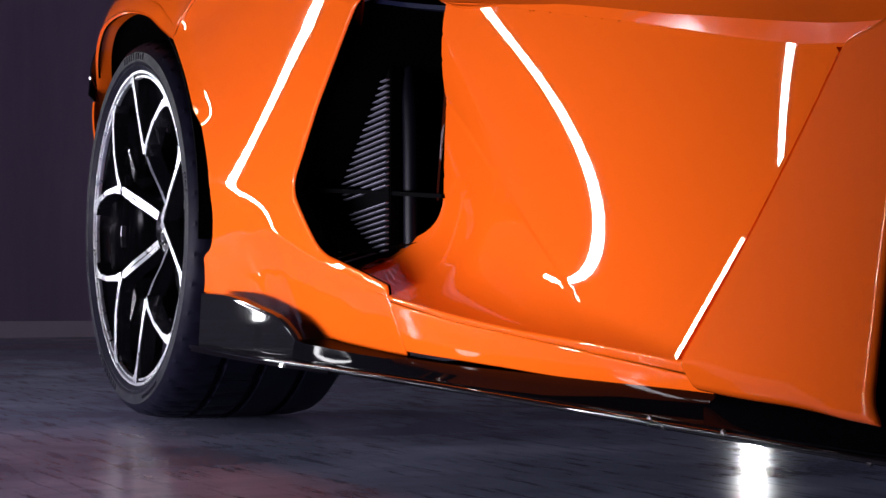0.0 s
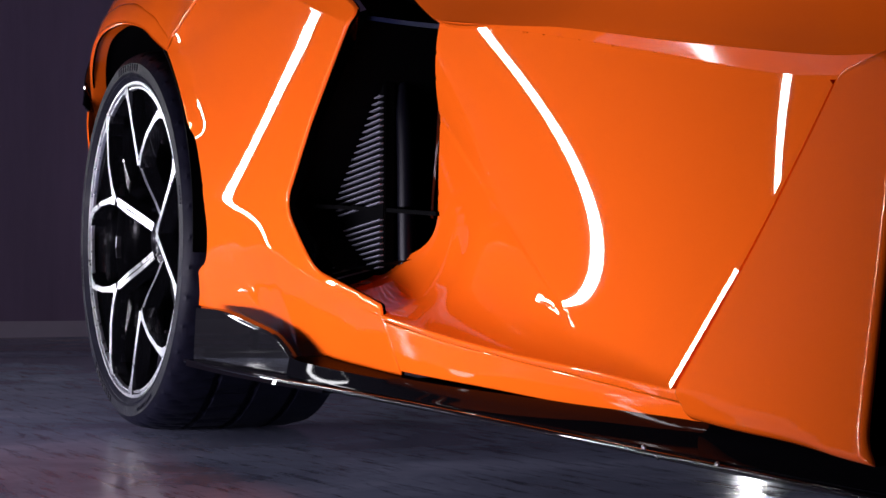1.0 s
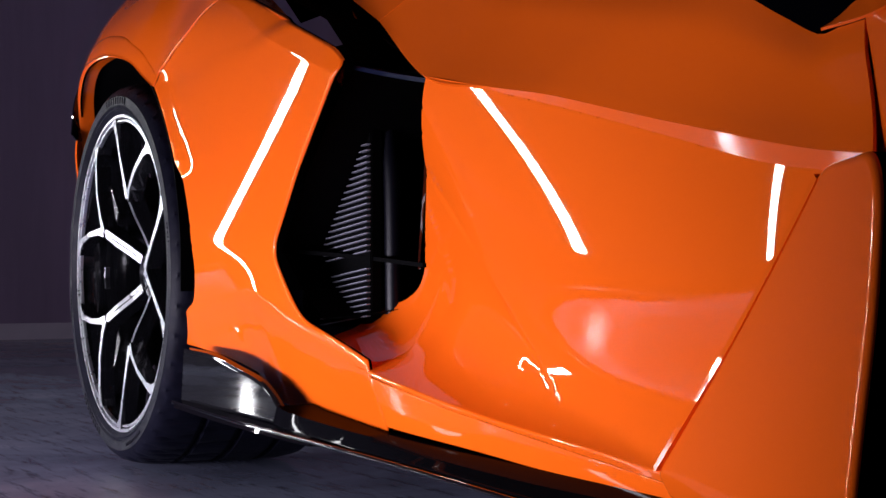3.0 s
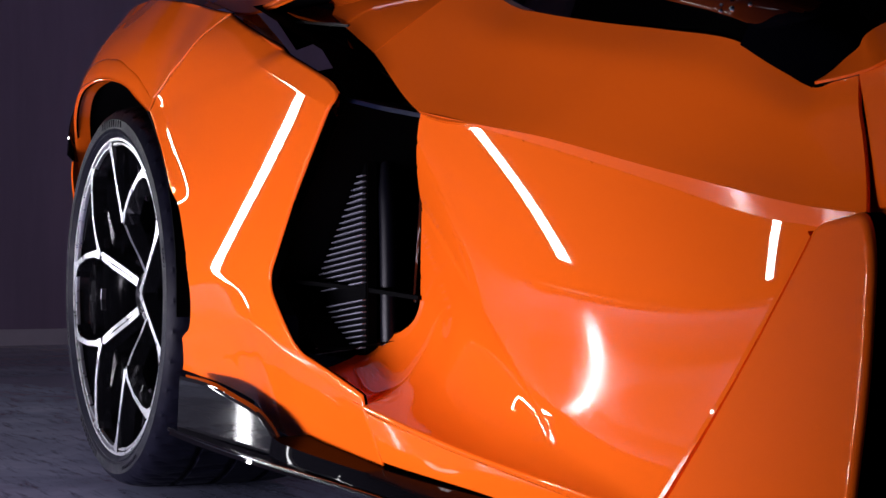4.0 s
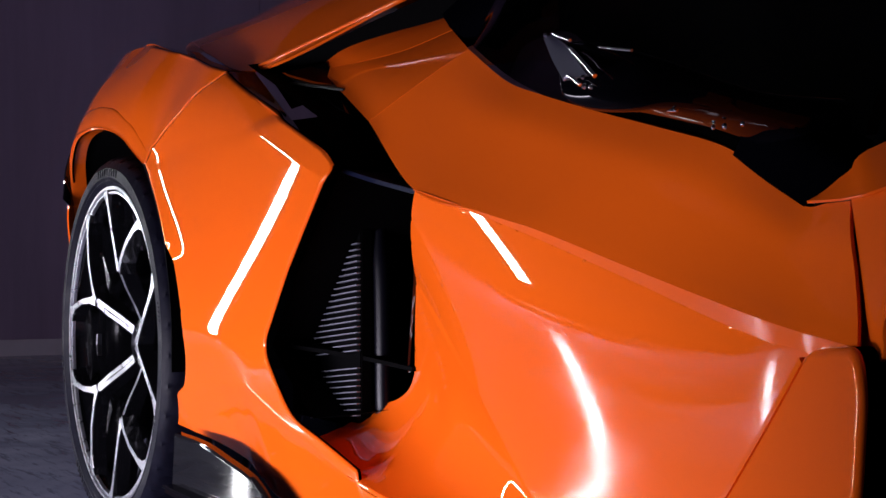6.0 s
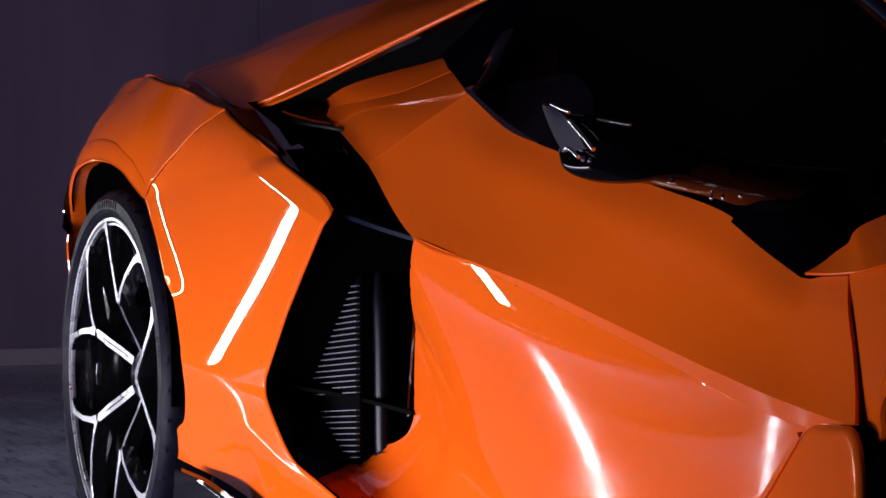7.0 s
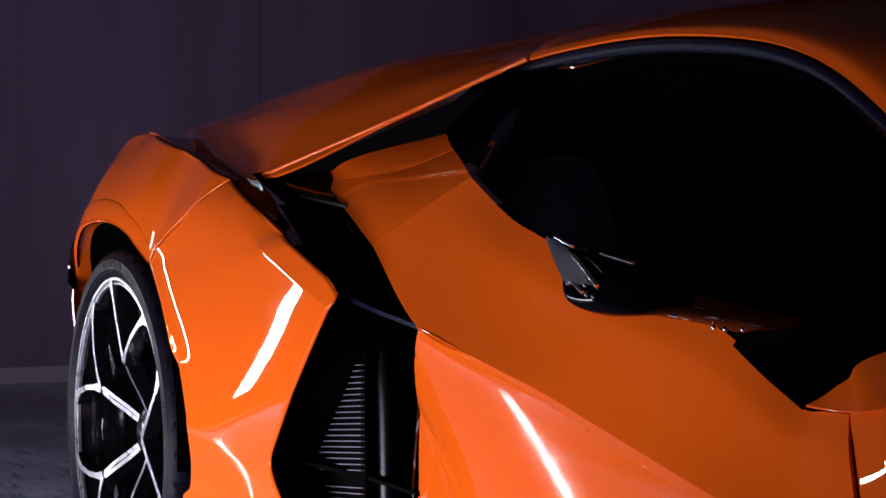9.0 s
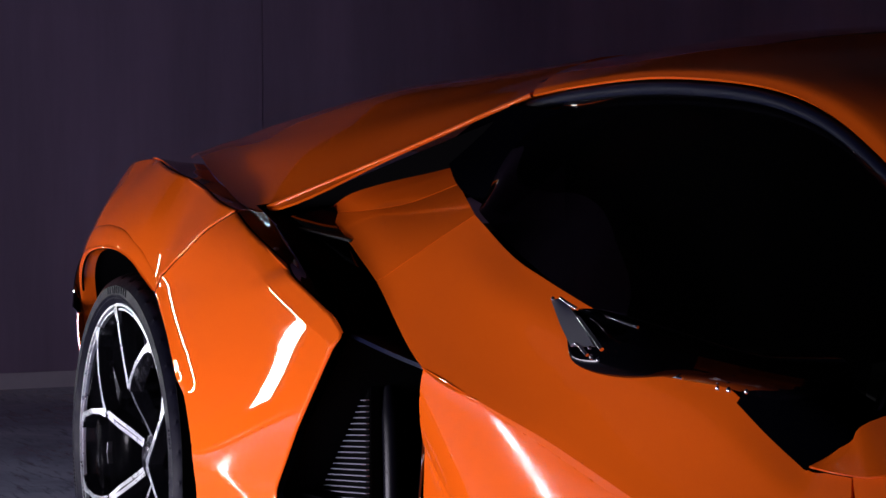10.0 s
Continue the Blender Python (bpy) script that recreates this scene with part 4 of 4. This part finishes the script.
# black quarter panel at the rear end of the side window
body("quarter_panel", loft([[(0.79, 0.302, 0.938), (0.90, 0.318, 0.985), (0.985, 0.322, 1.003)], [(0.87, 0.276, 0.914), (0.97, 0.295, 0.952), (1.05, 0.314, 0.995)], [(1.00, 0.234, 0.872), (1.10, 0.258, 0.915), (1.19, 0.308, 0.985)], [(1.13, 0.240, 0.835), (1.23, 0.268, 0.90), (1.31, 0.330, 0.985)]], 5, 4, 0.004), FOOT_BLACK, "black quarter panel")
# black sheet added under the roof to keep the side window dark
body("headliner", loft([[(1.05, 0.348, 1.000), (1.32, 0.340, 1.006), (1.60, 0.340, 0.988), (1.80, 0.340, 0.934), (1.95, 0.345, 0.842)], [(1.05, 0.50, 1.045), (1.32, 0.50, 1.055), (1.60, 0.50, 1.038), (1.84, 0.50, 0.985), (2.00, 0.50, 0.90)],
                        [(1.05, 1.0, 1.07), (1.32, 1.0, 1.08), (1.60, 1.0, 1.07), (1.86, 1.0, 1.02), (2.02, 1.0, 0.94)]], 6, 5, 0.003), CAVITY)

# seats and dashboard inside the cabin
for y in (0.38, 1.10):
    body("seat_backrest", loft([[(1.16, y, 0.62), (1.10, y + 0.01, 0.78), (1.04, y + 0.06, 0.90), (1.02, y + 0.15, 0.97)], [(1.21, y + 0.05, 0.62), (1.16, y + 0.06, 0.78), (1.09, y + 0.10, 0.90), (1.05, y + 0.18, 0.975)],
                                [(1.15, y + 0.13, 0.62), (1.10, y + 0.14, 0.78), (1.05, y + 0.16, 0.90), (1.04, y + 0.20, 0.98)], [(1.15, y + 0.39, 0.62), (1.10, y + 0.38, 0.78), (1.05, y + 0.36, 0.90), (1.04, y + 0.32, 0.98)],
                                [(1.21, y + 0.47, 0.62), (1.16, y + 0.46, 0.78), (1.09, y + 0.42, 0.90), (1.05, y + 0.34, 0.975)], [(1.16, y + 0.52, 0.62), (1.10, y + 0.51, 0.78), (1.04, y + 0.46, 0.90), (1.02, y + 0.37, 0.97)]], 5, 5, 0.05), LEATHER, "dark red seat backrest")
# black slab added behind the seats, hides bright reflections further back
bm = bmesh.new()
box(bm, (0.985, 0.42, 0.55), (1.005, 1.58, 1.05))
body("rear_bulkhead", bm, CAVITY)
body("dashboard", loft([[(2.16, 0.16, 0.62), (2.02, 0.16, 0.665), (1.86, 0.18, 0.645), (1.84, 0.18, 0.60)], [(2.20, 0.60, 0.64), (2.04, 0.60, 0.70), (1.84, 0.60, 0.68), (1.82, 0.60, 0.60)],
                        [(2.22, 1.0, 0.64), (2.06, 1.0, 0.70), (1.80, 1.0, 0.66), (1.78, 1.0, 0.60)]], 5, 5, 0.01), BLACK_MATT)

# ---------- rear wheel ----------
HUB = (0.0, 0.0, 0.362)
wheel = part("wheel", revolve([(0.285, 0.30), (0.283, 0.06), (0.286, 0.020), (0.290, 0.008), (0.2985, 0.004), (0.302, 0.02), (0.300, 0.30)], 160, HUB), RIM_BLACK)
under_car(wheel)
for r0, r1, y0 in ((0.2945, 0.2995, -0.002), (0.2865, 0.2900, 0.001)):
    part("rim_ring", revolve([(r0 - 0.0015, y0 + 0.006), (r0, y0), (r1, y0), (r1 + 0.001, y0 + 0.004)], 160, HUB), ALLOY, wheel, "machined alloy rim lip")


def tyre_mesh():
    profile = [(0.297, 0.006), (0.302, -0.002), (0.309, -0.007), (0.312, -0.0055), (0.316, -0.009), (0.334, -0.008), (0.337, -0.0055), (0.346, 0.000), (0.352, 0.009), (0.3565, 0.022),
               (0.3605, 0.045), (0.3615, 0.075), (0.3540, 0.078), (0.3540, 0.088), (0.3620, 0.091), (0.3622, 0.150), (0.3545, 0.153), (0.3545, 0.165), (0.3622, 0.168), (0.3620, 0.235), (0.3540, 0.238), (0.3540, 0.248),
               (0.3615, 0.251), (0.3605, 0.290), (0.355, 0.322), (0.33, 0.345), (0.30, 0.335)]
    steps = 320
    bm = bmesh.new()
    rings = []
    for i in range(steps):
        ring_ = []
        for j, (r, y) in enumerate(profile):
            ph = (i + int(y * 110)) % 8
            if ph == 0 and 8 <= j <= 11:
                r -= 0.005
            if ph == 4 and 14 <= j <= 15:
                r -= 0.005
            t = 2 * math.pi * i / steps
            ring_.append(bm.verts.new((r * math.cos(t), y, 0.362 + r * math.sin(t))))
        rings.append(ring_)
    for i in range(steps):
        a, b = rings[i], rings[(i + 1) % steps]
        for j in range(len(profile) - 1):
            bm.faces.new((a[j], b[j], b[j + 1], a[j + 1]))
    bmesh.ops.recalc_face_normals(bm, faces=bm.faces[:])
    return smooth(bm, 35)


tyre = part("tyre", tyre_mesh(), RUBBER, wheel, "black low-profile tyre with fine tread grooves")
# raised sidewall marks as plain bars
for a0, n, r0, h in ((101, 9, 0.326, 0.013), (16, 5, 0.325, 0.006), (-62, 12, 0.325, 0.006), (196, 8, 0.325, 0.006), (250, 9, 0.326, 0.013)):
    for k in range(n):
        t = radians(a0 - k * (2.6 if h > 0.01 else 1.4))
        bm = bmesh.new()
        box(bm, (r0 - h / 2, -0.0100, -0.0035 if h > 0.01 else -0.0016), (r0 + h / 2, -0.0075, 0.0035 if h > 0.01 else 0.0016))
        bmesh.ops.rotate(bm, verts=bm.verts[:], cent=(0, 0, 0), matrix=Matrix.Rotation(-t, 3, "Y"))
        bmesh.ops.translate(bm, verts=bm.verts[:], vec=(0, 0, 0.362))
        part("sidewall_mark", bm, RUBBER, wheel)

SPOKE_TURN = 3.3
for k in range(5):
    a0 = radians(SPOKE_TURN + 72 * k)

    def pt(r, da, y):
        return Vector((r * math.cos(a0 + da), y, 0.362 + r * math.sin(a0 + da)))
    # two thin ribs run from the hub to the fork, with a slot between them
    for d in (-1, 1):
        sp = two_tone("spoke", bar([pt(0.046, d * 0.11, 0.054), pt(0.075, d * 0.075, 0.040), pt(0.110, d * 0.055, 0.020), pt(0.140, d * 0.028, 0.006), pt(0.152, d * 0.03, 0.002)], [0.012, 0.0115, 0.011, 0.0125, 0.013], 0.03, ALLOY, RIM_BLACK), ALLOY, RIM_BLACK, wheel, "machined alloy spoke face")
        two_tone("spoke_fork", bar([pt(0.146, 0, 0.002), pt(0.172, d * radians(5.5), -0.001), pt(0.215, d * radians(12.5), -0.003), pt(0.262, d * radians(18.8), -0.002), pt(0.283, d * radians(21.6), -0.001), pt(0.296, d * radians(23.4), 0.0)],
                                   [0.021, 0.0135, 0.0122, 0.0135, 0.020, 0.036], 0.028, ALLOY, RIM_BLACK), ALLOY, RIM_BLACK, wheel, "machined alloy spoke face")
    # dark inner blade between the forks
    part("spoke_blade", loft([[pt(0.19, -0.10, 0.040), pt(0.235, -0.16, 0.036), pt(0.275, -0.21, 0.030)], [pt(0.19, 0.10, 0.040), pt(0.235, 0.16, 0.036), pt(0.275, 0.21, 0.030)]], 4, 4, 0.004), RIM_BLACK, wheel)
    a1 = a0 + radians(36)
    part("slot_edge", bar([Vector((r * math.cos(a1 + e), 0.030, 0.362 + r * math.sin(a1 + e))) for r, e in ((0.21, -0.10), (0.214, 0.0), (0.21, 0.10))], [0.003] * 3, 0.01, STEEL, STEEL), STEEL, wheel)
hub = part("hub_cap", revolve([(0.0, 0.048), (0.022, 0.048), (0.027, 0.052), (0.030, 0.060), (0.044, 0.056), (0.052, 0.060), (0.054, 0.08)], 48, HUB), RIM_BLACK, wheel, "black centre-lock hub")
part("hub_ring", revolve([(0.0285, 0.050), (0.030, 0.047), (0.032, 0.050)], 48, HUB), STEEL, wheel)
part("brake_disc", revolve([(0.07, 0.135), (0.205, 0.135), (0.207, 0.137), (0.207, 0.165), (0.07, 0.165)], 96, HUB), STEEL, wheel)
part("brake_caliper", bevelled_box((-0.215, 0.100, 0.30), (-0.13, 0.185, 0.44), 0.012, 3), RIM_BLACK, wheel, "dark brake caliper")
part("wheel_back", revolve([(0.0, 0.215), (0.285, 0.215)], 64, HUB), CAVITY, wheel)

# plain nose ahead of the front wheels
body("nose", loft([[(2.47, 0.00, 0.62), (2.75, -0.02, 0.66), (3.15, 0.03, 0.55), (3.60, 0.25, 0.36)], [(2.49, 0.15, 0.70), (2.78, 0.18, 0.69), (3.18, 0.22, 0.57), (3.66, 0.35, 0.37)],
                   [(2.55, 0.50, 0.71), (2.82, 0.50, 0.67), (3.22, 0.50, 0.57), (3.72, 0.55, 0.38)], [(2.60, 1.0, 0.70), (2.88, 1.0, 0.66), (3.26, 1.0, 0.56), (3.78, 1.0, 0.38)]], 5, 5, 0.004), PAINT)
body("front_bumper", loft([[(3.12, 0.02, 0.54), (3.60, 0.25, 0.355), (3.74, 0.60, 0.375), (3.78, 1.0, 0.375)], [(3.12, 0.00, 0.34), (3.58, 0.22, 0.25), (3.72, 0.58, 0.25), (3.76, 1.0, 0.25)],
                           [(3.12, 0.02, 0.13), (3.55, 0.24, 0.12), (3.70, 0.60, 0.12), (3.74, 1.0, 0.12)]], 5, 5, 0.004), PAINT)

# ---------- far half of the body, the same pressings the other way round ----------
FAR = Matrix.Translation((0, 2.0, 0)) @ Matrix.Diagonal((1, -1, 1, 1))
SKIPPED = ("skirt_bolt", "frame_rib", "radiator_fin", "floor_pan", "inner_body", "rear_bulkhead", "sidewall_mark", "slot_edge", "mirror_bead", "seat_backrest")
for ob in [o for o in car.children_recursive if o.type == "MESH"]:
    plain = ob.name.split(".")[0]
    if plain in SKIPPED:
        continue
    me = ob.data.copy()
    me.transform(FAR)
    me.flip_normals()
    twin = new(plain, me)
    under_car(twin)
bm = bmesh.new()
box(bm, (2.28, 0.30, 0.14), (2.45, 1.70, 0.58))
body("front_bulkhead", bm, CAVITY)

# ---------- lamps beside the car ----------
HOUSING = mat("lamp_housing", (0.01, 0.01, 0.01), 0.6)


def strip_lamp(foot, low, top, reach, face, label):
    """A free-standing strip light: an upright and a bar at its head, lit on the side that faces the car."""
    f = Vector((*face, 0)).normalized()
    s = Vector((-f.y, f.x, 0))
    e = thing("strip_light", label, "lamp", (foot[0], foot[1], 0), "strip lights round the car")
    q = Matrix((s, f, Vector((0, 0, 1)))).transposed()

    def oriented(bm):
        bmesh.ops.rotate(bm, verts=bm.verts[:], cent=(0, 0, 0), matrix=q)
        return bm
    part("housing", oriented(bevelled_box((-0.06, -0.07, low - 0.02), (0.06, -0.004, top + 0.06), 0.004)), HOUSING, e)
    part("diffuser", oriented(bevelled_box((-0.024, -0.006, low), (0.024, 0.002, top), 0.001, 1)), TUBE, e, "white glowing diffuser")
    a, b = sorted((0.062 * (1 if reach > 0 else -1), reach))
    part("head_housing", oriented(bevelled_box((a, -0.07, top - 0.06), (b, -0.004, top + 0.06), 0.004)), HOUSING, e)
    part("head_diffuser", oriented(bevelled_box((a, -0.006, top - 0.024), (b, 0.002, top + 0.024), 0.001, 1)), TUBE, e, "white glowing diffuser")
    part("stand_foot", oriented(bevelled_box((-0.25, -0.20, 0.0), (0.25, 0.14, 0.02), 0.004)), HOUSING, e)
    part("stand_post", oriented(bevelled_box((-0.02, -0.06, 0.018), (0.02, -0.02, low), 0.003)), HOUSING, e)
    return e


strip_lamp((-2.9, -1.55), 0.12, 1.40, -0.08, (0.93, 0.36), "tall white strip light on a black stand beside the car")
strip_lamp((-2.8, -2.6), 0.12, 1.42, -0.45, (0.88, 0.46), "tall white strip light on a black stand beside the car")
strip_lamp((-2.6, 3.2), 0.04, 0.60, 0.45, (0.85, -0.53), "low white strip light on a black stand behind the car")

# tinted panes let the lamps' light into the cabin
for ob in car.children_recursive:
    if ob.name.split(".")[0] in ("side_window", "windscreen"):
        ob.visible_shadow = False
